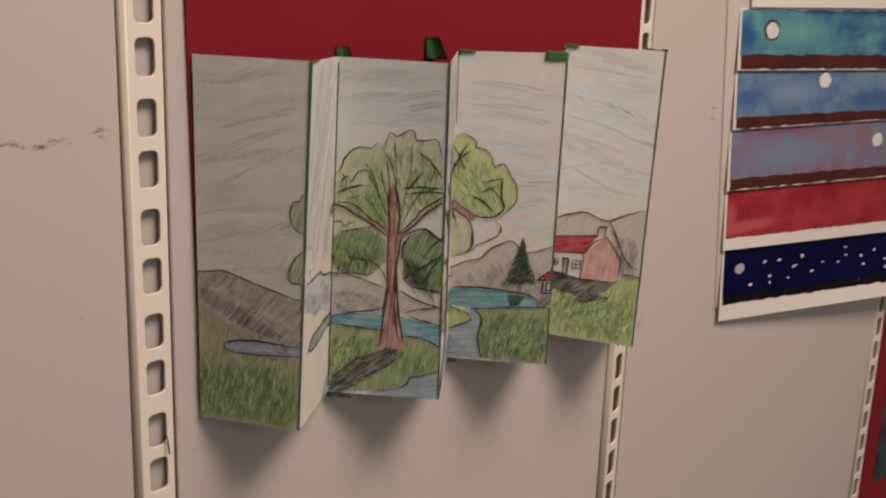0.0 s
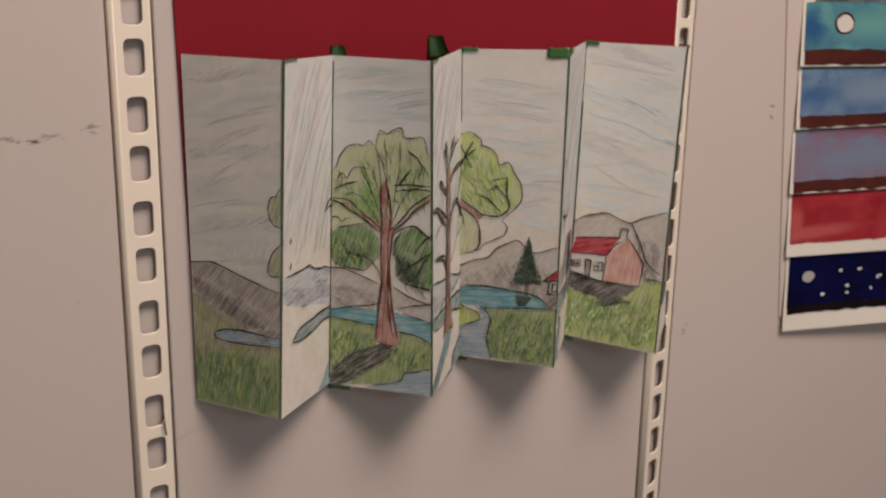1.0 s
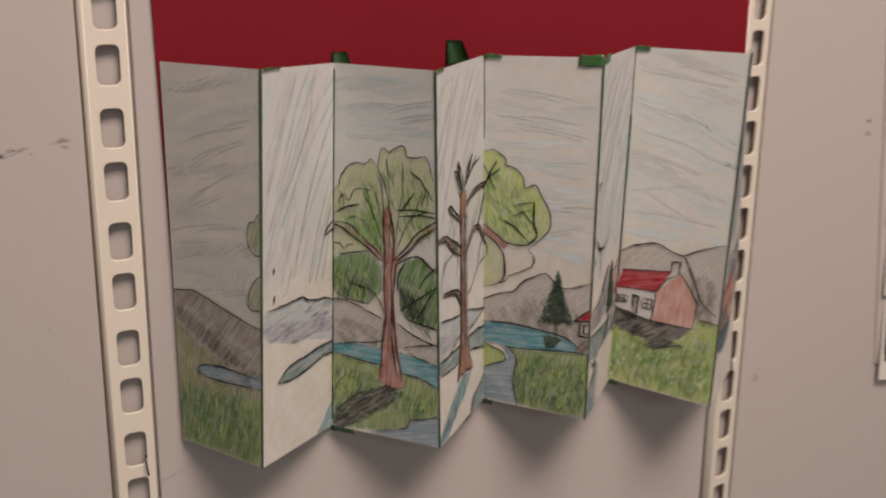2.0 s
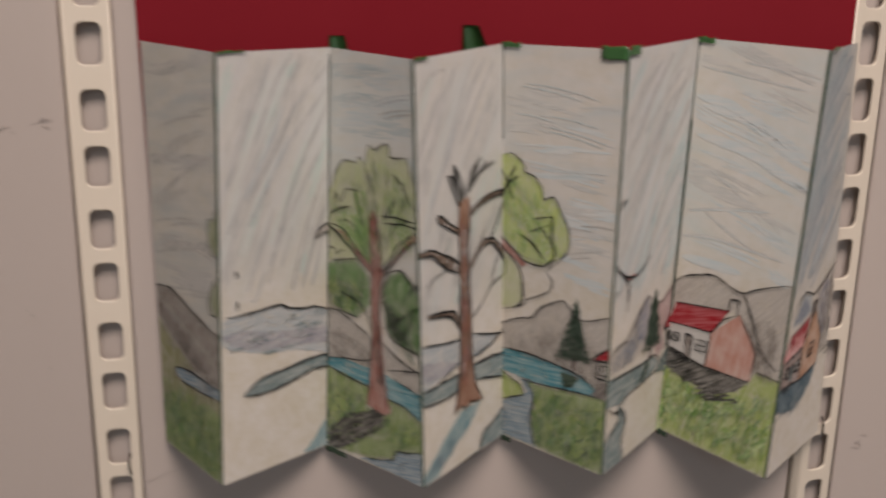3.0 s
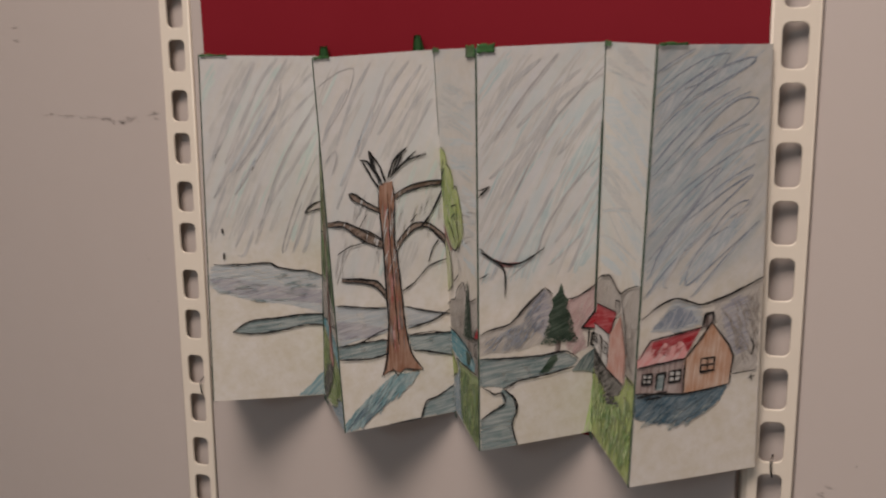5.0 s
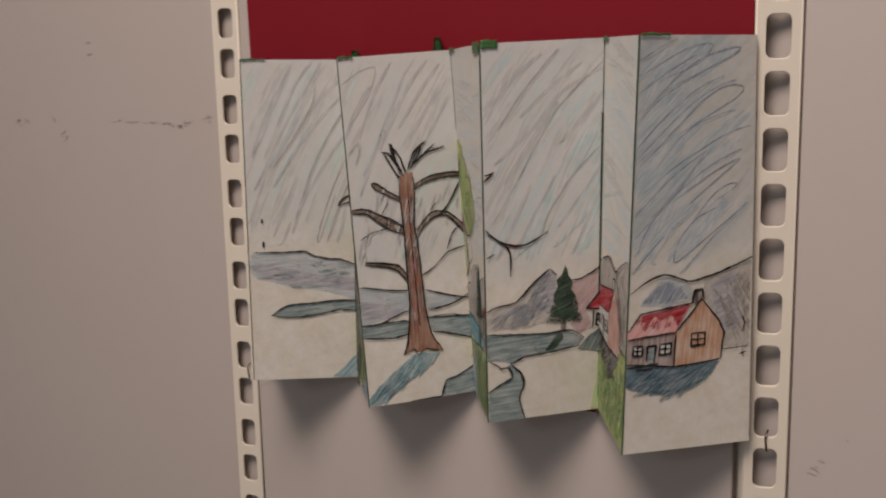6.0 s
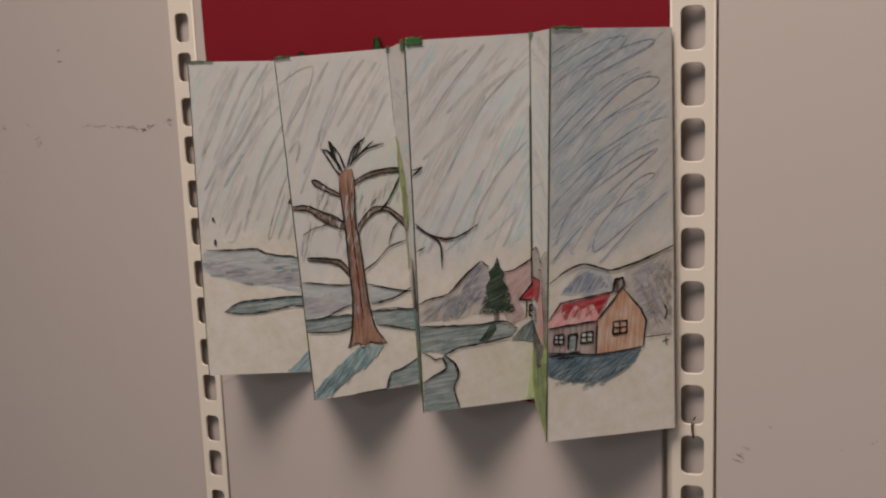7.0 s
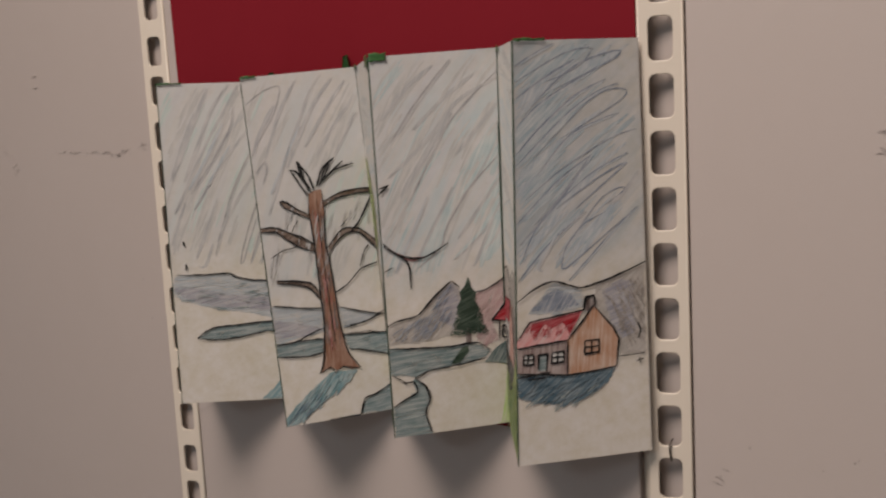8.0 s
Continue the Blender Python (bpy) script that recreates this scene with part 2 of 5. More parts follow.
def sheet_paper(name, r, g, b, turn, strength, low, soft=0.08, wash=None, fade=0.0):
    """Drawing paper with a faint overall shading by the side of a pencil, above the line v = low."""
    g_ = Graph(name)
    uvw = g_.coords("UV")
    split = g_.node("ShaderNodeSeparateXYZ", {0: uvw})
    streak = g_.noise(g_.coords("UV", (150.0, 10.0, 1.0), radians(turn)), 1.0, 3.0, 0.6, 0.4)
    fine = g_.noise(g_.coords("UV", (1100.0, 55.0, 1.0), radians(turn)), 1.0, 2.0, 0.6)
    patch = g_.noise(uvw, 28.0, 3.0)
    tooth = g_.noise(uvw, 2600.0, 2.0, 0.7)
    above = g_.ramp(split.outputs[1], (low - soft) * 0.235, (low + soft) * 0.235)
    if fade:
        above = g_.mul(above, g_.ramp(split.outputs[0], 0.45 * 0.09, 0.09, 1.0, 1.0 - fade))
    amount = g_.mul(g_.mul(g_.ramp(streak, 0.32, 0.68), g_.ramp(fine, 0.3, 0.7, 0.88, 1.0)), g_.ramp(patch, 0.3, 0.7, 0.45, 1.0))
    smudge = g_.mul(g_.ramp(g_.noise(uvw, 45.0, 4.0, 0.65), 0.36, 0.68, 0.0, 0.7), g_.ramp(g_.noise(uvw, 160.0, 3.0, 0.7), 0.38, 0.72, 0.0, 0.6), "ADD")
    paper = g_.mix(smudge, PAPER, tuple(c * f for c, f in zip(PAPER, (0.86, 0.825, 0.72))))
    c = g_.mix(g_.mul(g_.mul(g_.ramp(amount, 0.0, 1.0, 0.48, 1.0), above), strength), paper, tint(r, g, b))
    if wash:
        band = g_.noise(g_.coords("UV", (75.0, 17.0, 1.0), radians(turn)), 1.0, 3.0, 0.55, 0.6)
        c = g_.mix(g_.mul(g_.mul(g_.ramp(band, 0.44, 0.74), g_.ramp(fine, 0.3, 0.7, 0.8, 1.0)), above), c, tint(*wash))
    wave = g_.noise(uvw, 40.0, 2.0)
    n = g_.bump(g_.mul(tooth, g_.mul(wave, 6.0), "ADD"), 0.3, 0.00006)
    return g_.finish(c, 0.5, n, spec=0.5)


GRAPHITE = pencil("graphite", 120, 107, 96, 40)
GRAPHITE_DARK = pencil("graphite_dark", 98, 86, 77, 40)
GRAPHITE_PALE = pencil("graphite_pale", 146, 133, 121, 40, 0.8)
GRAPHITE_BLUE = pencil("graphite_blue", 104, 108, 102, 85)
OLIVE = pencil("olive_pencil", 120, 113, 80, 10)
GREEN = pencil("grass_green_pencil", 114, 119, 76, 10, 0.75)
YELLOWGREEN = pencil("yellow_green_pencil", 132, 133, 82, 10, 0.8)
PALEGREEN = pencil("pale_green_pencil", 126, 122, 96, 20)
BLUEGREY = pencil("blue_grey_pencil", 116, 120, 119, 80)
BLUEGREY_PALE = pencil("pale_blue_grey_pencil", 140, 135, 129, 85)
WATER = pencil("water_blue_pencil", 84, 117, 116, 85)
VIOLETGREY = pencil("violet_grey_pencil", 127, 118, 115, 75)
VIOLETBLUE = pencil("violet_blue_pencil", 104, 104, 107, 30)
PINKGREY = pencil("pink_grey_pencil", 148, 124, 115, 40)
SHADOWGREY = pencil("shadow_grey_pencil", 70, 64, 55, 55)
SHADOWGREEN = pencil("shadow_green_pencil", 66, 80, 74, 30)
SHADOWBLUE = pencil("shadow_blue_pencil", 74, 88, 91, 50, 0.75)
SNOWBLUE = pencil("snow_blue_pencil", 106, 119, 115, 40)
SNOWGREEN = pencil("snow_green_pencil", 149, 150, 107, 10)
LEAFPALE = pencil("pale_leaf_pencil", 150, 144, 113, 15, 0.55)
LEAFLIGHT = pencil("light_leaf_pencil", 145, 144, 92, 15)
LEAFMID = pencil("mid_leaf_pencil", 112, 128, 70, 20)
LEAFDARK = pencil("dark_leaf_pencil", 84, 106, 54, 20)
LEAFDEEP = pencil("deep_leaf_pencil", 60, 80, 42, 20)
BARK = pencil("red_bark_pencil", 132, 90, 77, 5)
BARKDARK = pencil("dark_bark_pencil", 84, 66, 58, 5)
BARKRED = pencil("red_brown_pencil", 134, 80, 74, 60)
TRUNK = pencil("brown_trunk_pencil", 121, 90, 72, 3, 0.92)
TRUNKGREY = pencil("grey_trunk_pencil", 100, 82, 69, 60, 0.88)
PINE = pencil("pine_green_pencil", 46, 60, 45, 70, 0.92)
ROOFRED = pencil("roof_red_pencil", 134, 34, 43, 70, 0.8)
ROOFPINK = pencil("faint_red_pencil", 164, 118, 110, 40)
WHITEWASH = pencil("whitewash", 156, 145, 134, 20)
BRICKPINK = pencil("pink_brick_pencil", 150, 113, 98, 5)
BRICKTAN = pencil("tan_brick_pencil", 144, 111, 88, 5)
WALLPINK = pencil("brown_pink_pencil", 118, 98, 89, 5)
DARKHATCH = pencil("dark_shadow_pencil", 56, 52, 45, 55, 0.9)
INK = pencil("black_ink_line", 22, 19, 18, 10, 0.98)
SKYBLUE = pencil("sky_blue_stroke", 149, 145, 137, 85, 0.5)
SKYGREY = pencil("sky_grey_stroke", 152, 143, 133, 85, 0.5)
STORMGREY = pencil("storm_grey_stroke", 141, 132, 124, 25, 0.6)
STORMBLUE = pencil("storm_blue_stroke", 138, 134, 129, 25, 0.6)
STORMDARK = pencil("storm_dark_stroke", 113, 111, 111, 40, 0.65)
SKYWASH = pencil("sky_wash", 154, 149, 141, 85, 0.45)
TEALWASH = pencil("teal_wash", 147, 145, 134, 25, 0.55)
GREYWASH = pencil("grey_wash", 147, 137, 127, 25, 0.6)
BLUEWASH = pencil("blue_wash", 133, 132, 127, 48, 0.55)
SOFTGREY = pencil("soft_grey_stroke", 141, 131, 121, 60, 0.45)
STORMLINE = pencil("storm_line_stroke", 128, 119, 112, 30, 0.6)
STORMTEAL = pencil("storm_teal_stroke", 141, 140, 132, 25, 0.5)

SHEETS = [
    # Panel 0: pencil grey, with the panel's dimmer light also put into the tone.
    sheet_paper("paper_summer_grey", 140, 132, 121, 80, 0.8, 0.30, wash=(132, 128, 121)),
    sheet_paper("paper_winter_streaked", 142, 135, 130, 25, 0.85, 0.48, wash=(150, 145, 136)),
    sheet_paper("paper_summer_crown", 158, 153, 145, 80, 0.75, 0.55, wash=(150, 149, 143)),
    sheet_paper("paper_winter_tree", 143, 135, 129, 25, 0.85, 0.38, wash=(145, 140, 132)),
    sheet_paper("paper_summer_lake", 153, 143, 133, 86, 0.7, 0.5, wash=(145, 141, 134)),
    sheet_paper("paper_winter_creek", 142, 135, 131, 35, 0.85, 0.43, wash=(137, 139, 133)),
    sheet_paper("paper_summer_cottage", 157, 149, 139, 100, 0.7, 0.5, wash=(150, 148, 140)),
    sheet_paper("paper_winter_storm", 124, 121, 118, 48, 0.9, 0.49, wash=(112, 116, 114), fade=0.55),
]


# ---- drawing tools: everything in thousandths of a panel, u across and v up ----
MOTIFS = {}
LAYER = [0] * 8
PEN = random.Random(7)
NAMES = {"hill": "drawn_hill", "grass": "drawn_grass", "pond": "drawn_pond", "bush": "drawn_bush", "water": "drawn_water", "shadow": "drawn_shadow",
         "crown": "drawn_tree_crown", "trunk": "drawn_tree", "branch": "drawn_branch", "twig": "drawn_twig", "shoot": "drawn_twig", "pine": "drawn_pine", "cottage": "drawn_cottage",
         "island": "drawn_island", "marks": "drawn_marks", "lake": "drawn_lake", "sky": "drawn_sky"}


def motif(k, name):
    return MOTIFS.setdefault((k, name), {"verts": [], "uvs": [], "faces": [], "mats": [], "slots": []})


def slot(m, material):
    if material not in m["mats"]:
        m["mats"].append(material)
    return m["mats"].index(material)


SPACING = {"crown": (1.12, 0.98), "grass": (1.05, 1.0), "hill": (1.05, 0.92), "bush": (1.1, 1.0)}


def fill(k, name, material, points):
    """A shape: crisp where it was filled in firmly, otherwise shaded stroke by stroke."""
    LAYER[k] += 1
    if name in ("cottage", "trunk", "branch", "pine"):
        firm(k, name, material, points)
    else:
        gap, width = SPACING.get(name, (0.92, 1.12))
        shade(k, name, material, points, gap, width)


def shade(k, name, material, points, gap=0.92, width=1.12):
    """Pencil shading: side by side strokes with uneven ends, in the pencil's own slant."""
    a = radians(LEAN[material.name] + PEN.uniform(-4, 4))
    ca, sa = math.cos(a), math.sin(a)
    ring = [(u * WIDE * ca + v * HIGH * sa, v * HIGH * ca - u * WIDE * sa) for u, v in points]
    low, high = min(p[1] for p in ring), max(p[1] for p in ring)
    y, i = low + gap * 0.4, 0
    while y < high:
        cuts = sorted(p[0] + (y - p[1]) / (q[1] - p[1]) * (q[0] - p[0]) for p, q in zip(ring, ring[1:] + ring[:1]) if (p[1] > y) != (q[1] > y))
        for x0, x1 in zip(cuts[::2], cuts[1::2]):
            if x1 - x0 < 0.4:
                continue
            e0, e1 = x0 + PEN.gauss(-0.1, 0.35), x1 + PEN.gauss(0.1, 0.35)
            n = max(1, int((e1 - e0) / 14))
            stops = [e0 + (e1 - e0) * j / n for j in range(n + 1)]
            for s, t in zip(stops, stops[1:]):
                line = [(s, y + PEN.gauss(0, 0.12)), ((s + t) / 2, y + PEN.gauss(0, 0.15)), (t, y + PEN.gauss(0, 0.12))]
                i += 1
                stroke(k, name, material, [((x * ca - w * sa) / WIDE, (x * sa + w * ca) / HIGH) for x, w in line], width * PEN.uniform(0.85, 1.2), 0.00012 + 0.00004 * LAYER[k] + 0.000009 * (i % 4), 0.55, 5.0)
        y += gap * PEN.uniform(0.85, 1.15)


def firm(k, name, material, points):
    """A patch of firm pencil, cut fine enough to lie on the curved paper."""
    lift = 0.00018 + 0.00004 * LAYER[k]
    bm = bmesh.new()
    ring = []
    for (a, b), (c, d) in zip(points, points[1:] + points[:1]):
        n = max(1, int(math.hypot((c - a) * WIDE, (d - b) * HIGH) / 4.0))
        for i in range(n):
            w = 5.0 * noise.noise(Vector((a + i * 37, b, k)))
            ring.append((min(1000, max(0, a + (c - a) * i / n + (w if 4 < a < 996 else 0))), min(1000, max(0, b + (d - b) * i / n + w * 0.35))))
    bm.faces.new([bm.verts.new((u / 1000, v / 1000, 0)) for u, v in ring])
    bmesh.ops.triangulate(bm, faces=bm.faces)
    for axis, count in ((0, 12), (1, 34)):
        for i in range(1, count):
            co, no = Vector((0, 0, 0)), Vector((0, 0, 0))
            co[axis], no[axis] = i / count, 1
            bmesh.ops.bisect_plane(bm, geom=bm.verts[:] + bm.edges[:] + bm.faces[:], plane_co=co, plane_no=no)
    bmesh.ops.triangulate(bm, faces=bm.faces)
    m = motif(k, name)
    s, base = slot(m, material), len(m["verts"])
    for i, v in enumerate(bm.verts):
        v.index = i
        m["verts"].append(on_sheet(k, v.co.x, v.co.y, lift))
        m["uvs"].append((v.co.x * WIDE, v.co.y * HIGH))
    for f in bm.faces:
        m["faces"].append([base + v.index for v in f.verts])
        m["slots"].append(s)
    bm.free()


def spline(points, fine):
    """A smooth line through the points."""
    out = []
    p = [points[0]] + list(points) + [points[-1]]
    for a, b, c, d in zip(p, p[1:], p[2:], p[3:]):
        n = max(2, int(math.hypot((c[0] - b[0]) * WIDE, (c[1] - b[1]) * HIGH) / fine))
        for i in range(n):
            t = i / n
            out.append(tuple(0.5 * (2 * b[j] + (c[j] - a[j]) * t + (2 * a[j] - 5 * b[j] + 4 * c[j] - d[j]) * t * t + (3 * b[j] - a[j] - 3 * c[j] + d[j]) * t ** 3) for j in (0, 1)))
    return out + [points[-1]]


def straight(points):
    """A line with true corners."""
    out = []
    for (a, b), (c, d) in zip(points, points[1:]):
        out += [(a + (c - a) * i / 5, b + (d - b) * i / 5) for i in (0, 0.35, 1, 2, 3, 4, 4.65)]
    return out + [points[-1]]


def stroke(k, name, material, points, width, lift, ends=0.35, fine=2.2, flat=False):
    """One pencil or pen stroke as a thin ribbon on the paper, width in millimetres."""
    line = [(min(998, max(2, u)), min(998, max(2, v))) for u, v in (straight(points) if flat else spline(points, fine))]
    if material is INK:
        shake = 0.22 if flat else 0.34
        line = [(min(998, max(2, u + shake / WIDE * noise.noise(Vector((u * 0.025, v * 0.08, k + 0.5))))), min(998, max(2, v + shake / HIGH * noise.noise(Vector((u * 0.025, v * 0.08, k + 7.5)))))) for u, v in line]
    rough = 0.6 if material is INK else 0.35
    m = motif(k, name)
    s, base, n = slot(m, material), len(m["verts"]), len(line)
    for i, (u, v) in enumerate(line):
        a, b = line[max(0, i - 1)], line[min(n - 1, i + 1)]
        dx, dy = (b[0] - a[0]) * WIDE, (b[1] - a[1]) * HIGH
        size = math.hypot(dx, dy) or 1.0
        t = i / max(1, n - 1)
        w = 0.5 * width * (ends + (1 - ends) * min(1, 5 * t, 5 * (1 - t))) * (1 + rough * noise.noise(Vector((u * 0.02, v * 0.06, k + width))))
        ou, ov = -dy / size * w / WIDE, dx / size * w / HIGH
        for e in (-1, 1):
            x, y = min(1, max(0, u / 1000 + e * ou / 1000)), min(1, max(0, v / 1000 + e * ov / 1000))
            m["verts"].append(on_sheet(k, x, y, lift))
            m["uvs"].append((x * WIDE, y * HIGH))
    for i in range(n - 1):
        q = base + 2 * i
        m["faces"].append([q, q + 1, q + 3, q + 2])
        m["slots"].append(s)


def ink(k, name, width, points):
    """A drawn outline, gone over a second time in places."""
    w = width * (1.15 if name == "cottage" else 0.78 if name == "crown" and k % 2 == 0 else 0.92 if name == "trunk" and k == 3 else 0.78 if name == "trunk" else 1.0)
    flat = name in ("cottage", "marks")
    stroke(k, name, INK, points, w, 0.00105, flat=flat)
    again = random.Random(int(points[0][0] * 7 + points[-1][1] * 3 + k))
    if len(points) > 2 and name not in ("marks", "pine"):
        first = again.randrange(len(points) - 1)
        last = min(len(points), first + again.randint(2, 5))
        slip = 3.0 if flat else 6.0
        stroke(k, name, INK, [(u + again.gauss(0, slip), v + again.gauss(0, slip * 0.35)) for u, v in points[first:last]], w * 0.6, 0.00108, flat=flat)


def inside(u, v, ring):
    hit = False
    for (a, b), (c, d) in zip(ring, ring[1:] + ring[:1]):
        if (b > v) != (d > v) and u < (c - a) * (v - b) / (d - b) + a:
            hit = not hit
    return hit


def hatch(k, name, material, ring, count, length, lean, spread, width, bend=0.0, lift=0.00086, clump=None):
    """Many short strokes inside an outline; lean in degrees from the horizontal."""
    us, vs = [p[0] for p in ring], [p[1] for p in ring]
    made, tries = 0, 0
    while made < count and tries < count * 12:
        tries += 1
        u, v = PEN.uniform(min(us), max(us)), PEN.uniform(min(vs), max(vs))
        if not inside(u, v, ring) or (clump is not None and noise.noise(Vector((u * 0.011, v * 0.03, clump))) < -0.02):
            continue
        a, size = radians(PEN.gauss(lean, spread)), length * PEN.uniform(0.5, 1.3)
        dx, dy = size * math.cos(a) / WIDE, size * math.sin(a) / HIGH
        b = bend * PEN.uniform(0.4, 1.3)
        end, mid = (u + dx, v + dy), (u + dx / 2 - dy * b * HIGH / WIDE, v + dy / 2 + dx * b * WIDE / HIGH)
        if not inside(min(999, max(1, end[0])), min(999, max(1, end[1])), ring):
            continue
        made += 1
        stroke(k, name, material, [(u, v), mid, end], width * PEN.uniform(0.6, 1.3), lift + PEN.uniform(0, 0.0001), 0.2, 4.0)


fill(0, "hill", GRAPHITE, [(0, 420), (150, 428), (245, 432), (400, 420), (523, 407), (706, 392), (857, 379), (1000, 371), (1000, 236), (826, 241), (576, 252), (386, 277), (195, 302), (0, 344)])
fill(0, "hill", GRAPHITE_DARK, [(13, 381), (173, 368), (391, 331), (641, 297), (826, 264), (733, 257), (513, 270), (292, 298), (39, 342)])
ink(0, "hill", 0.8, [(0, 420), (150, 428), (245, 432), (400, 420), (523, 407), (706, 392), (857, 379), (1000, 371)])
fill(0, "grass", OLIVE, [(6, 341), (195, 302), (386, 277), (576, 252), (251, 228), (248, 208), (509, 205), (763, 210), (1000, 213), (1000, 141), (0, 120)])
fill(0, "grass", GREEN, [(0, 138), (242, 160), (504, 147), (763, 186), (1000, 175), (1000, 0), (0, 0)])
fill(0, "pond", BLUEGREY, [(250, 220), (290, 232), (382, 240), (575, 246), (826, 241), (1000, 241), (1000, 215), (763, 210), (509, 205), (314, 206)])
ink(0, "pond", 0.8, [(1000, 241), (826, 241), (575, 246), (382, 240), (290, 232), (250, 220), (314, 206), (509, 205), (763, 210), (1000, 215)])
fill(0, "bush", PALEGREEN, [(1000, 665), (952, 652), (941, 639), (884, 636), (856, 610), (868, 580), (931, 557), (1000, 558)])
fill(0, "bush", PALEGREEN, [(1000, 511), (897, 478), (862, 437), (886, 416), (1000, 419)])
ink(0, "bush", 0.6, [(1000, 665), (952, 652), (941, 639), (884, 636), (856, 610), (868, 580), (931, 557), (1000, 558)])
ink(0, "bush", 0.6, [(1000, 511), (897, 478), (862, 437), (886, 416), (1000, 419)])
fill(2, "hill", GRAPHITE_PALE, [(0, 374), (150, 375), (320, 360), (520, 338), (521, 278), (2, 243)])
fill(2, "hill", GRAPHITE_PALE, [(608, 340), (760, 316), (894, 302), (1000, 294), (1000, 234), (841, 249), (625, 270)])
ink(2, "hill", 0.7, [(0, 374), (150, 375), (320, 360), (498, 341)])
ink(2, "hill", 0.7, [(630, 337), (760, 316), (894, 302), (1000, 294)])
ink(2, "hill", 0.6, [(680, 271), (814, 285), (1000, 298)])
ink(2, "hill", 0.6, [(717, 261), (841, 249), (1000, 238)])
fill(2, "water", WATER, [(2, 243), (211, 257), (522, 255), (512, 210), (268, 214), (100, 218), (3, 222)])
fill(2, "water", WATER, [(626, 256), (814, 248), (1000, 238), (1000, 170), (841, 193), (643, 197)])
fill(2, "water", BLUEGREY, [(357, 5), (466, 18), (602, 29), (720, 44), (741, 67), (1000, 88), (1000, 0), (656, 4)])
ink(2, "water", 0.7, [(2, 243), (211, 260), (378, 269), (521, 284)])
ink(2, "water", 0.6, [(3, 222), (100, 218), (268, 214), (501, 209)])
ink(2, "water", 0.7, [(664, 198), (841, 193), (1000, 170)])
ink(2, "water", 0.6, [(439, 16), (602, 29), (720, 44), (741, 67), (869, 78), (1000, 92)])
fill(2, "grass", GREEN, [(3, 220), (100, 218), (268, 214), (501, 208), (436, 154), (600, 143), (708, 166), (653, 196), (841, 192), (1000, 168), (1000, 88), (741, 67), (720, 44), (466, 18), (13, 0)])
fill(2, "shadow", SHADOWGREY, [(12, 13), (161, 64), (382, 134), (600, 167), (665, 162), (546, 117), (328, 52), (108, 0), (30, 0)])
fill(2, "crown", LEAFPALE, [(0, 667), (69, 692), (91, 719), (137, 734), (183, 747), (263, 754), (337, 751), (377, 765), (445, 752), (478, 789), (511, 798), (567, 789), (611, 799), (683, 810), (721, 803), (732, 784), (809, 783), (906, 789), (949, 763), (986, 716), (987, 614), (838, 576), (676, 532), (539, 515), (400, 517), (316, 511), (88, 503), (0, 491)])
fill(2, "crown", LEAFDARK, [(0, 482), (88, 500), (316, 516), (428, 506), (484, 483), (486, 422), (403, 393), (348, 377), (207, 379), (64, 389), (0, 431)])
fill(2, "crown", LEAFDARK, [(638, 480), (714, 511), (838, 529), (945, 508), (993, 484), (994, 340), (867, 343), (759, 355), (662, 374)])
fill(2, "crown", LEAFDEEP, [(650, 437), (715, 440), (893, 377), (973, 342), (840, 346), (694, 366), (651, 385)])
fill(2, "crown", LEAFMID, [(369, 631), (437, 608), (494, 559), (495, 521), (399, 539), (325, 579)])
ink(2, "crown", 0.65, [(0, 667), (69, 689), (85, 714), (125, 727), (165, 744), (252, 752), (337, 751), (377, 765), (411, 763), (445, 752)])
ink(2, "crown", 0.76, [(456, 746), (478, 789), (511, 798), (567, 789), (611, 799), (683, 810), (721, 803), (732, 784), (809, 783), (906, 789), (943, 767), (970, 731)])
ink(2, "crown", 0.86, [(72, 617), (82, 652), (128, 665), (169, 650), (225, 680), (311, 686), (396, 685)])
ink(2, "crown", 0.86, [(26, 612), (152, 633), (284, 645)])
ink(2, "crown", 0.65, [(18, 530), (76, 532), (116, 518), (156, 529), (213, 533)])
ink(2, "crown", 0.76, [(77, 499), (231, 513), (372, 525)])
ink(2, "crown", 0.65, [(0, 431), (64, 389), (207, 379), (348, 377), (403, 393)])
ink(2, "crown", 1.08, [(651, 375), (733, 354), (840, 346), (999, 338)])
ink(2, "crown", 0.97, [(651, 375), (813, 412), (993, 454)])
ink(2, "crown", 0.76, [(993, 510), (892, 477), (839, 444)])
ink(2, "crown", 0.76, [(766, 748), (863, 728), (901, 697), (853, 666)])
ink(2, "crown", 0.86, [(799, 694), (729, 667), (674, 641)])
ink(2, "crown", 0.76, [(863, 720), (928, 701), (971, 679)])
ink(2, "crown", 0.76, [(70, 672), (117, 653), (106, 626)])
ink(2, "crown", 0.65, [(424, 683), (470, 634), (504, 598)])
ink(2, "crown", 0.65, [(311, 679), (380, 640), (426, 608)])
ink(2, "crown", 0.86, [(714, 511), (650, 472), (639, 428)])
ink(2, "crown", 0.97, [(759, 355), (840, 372), (909, 413), (951, 440)])
fill(2, "trunk", BARK, [(492, 627), (547, 656), (592, 630), (615, 564), (616, 518), (649, 516), (768, 552), (838, 583), (982, 624), (982, 608), (854, 573), (757, 540), (649, 509), (617, 479), (596, 427), (613, 349), (636, 262), (670, 191), (697, 164), (600, 147), (502, 159), (447, 162), (484, 238), (515, 345), (519, 432), (506, 501), (400, 519), (304, 545), (201, 562), (108, 579), (212, 581), (314, 560), (428, 535), (500, 517)])
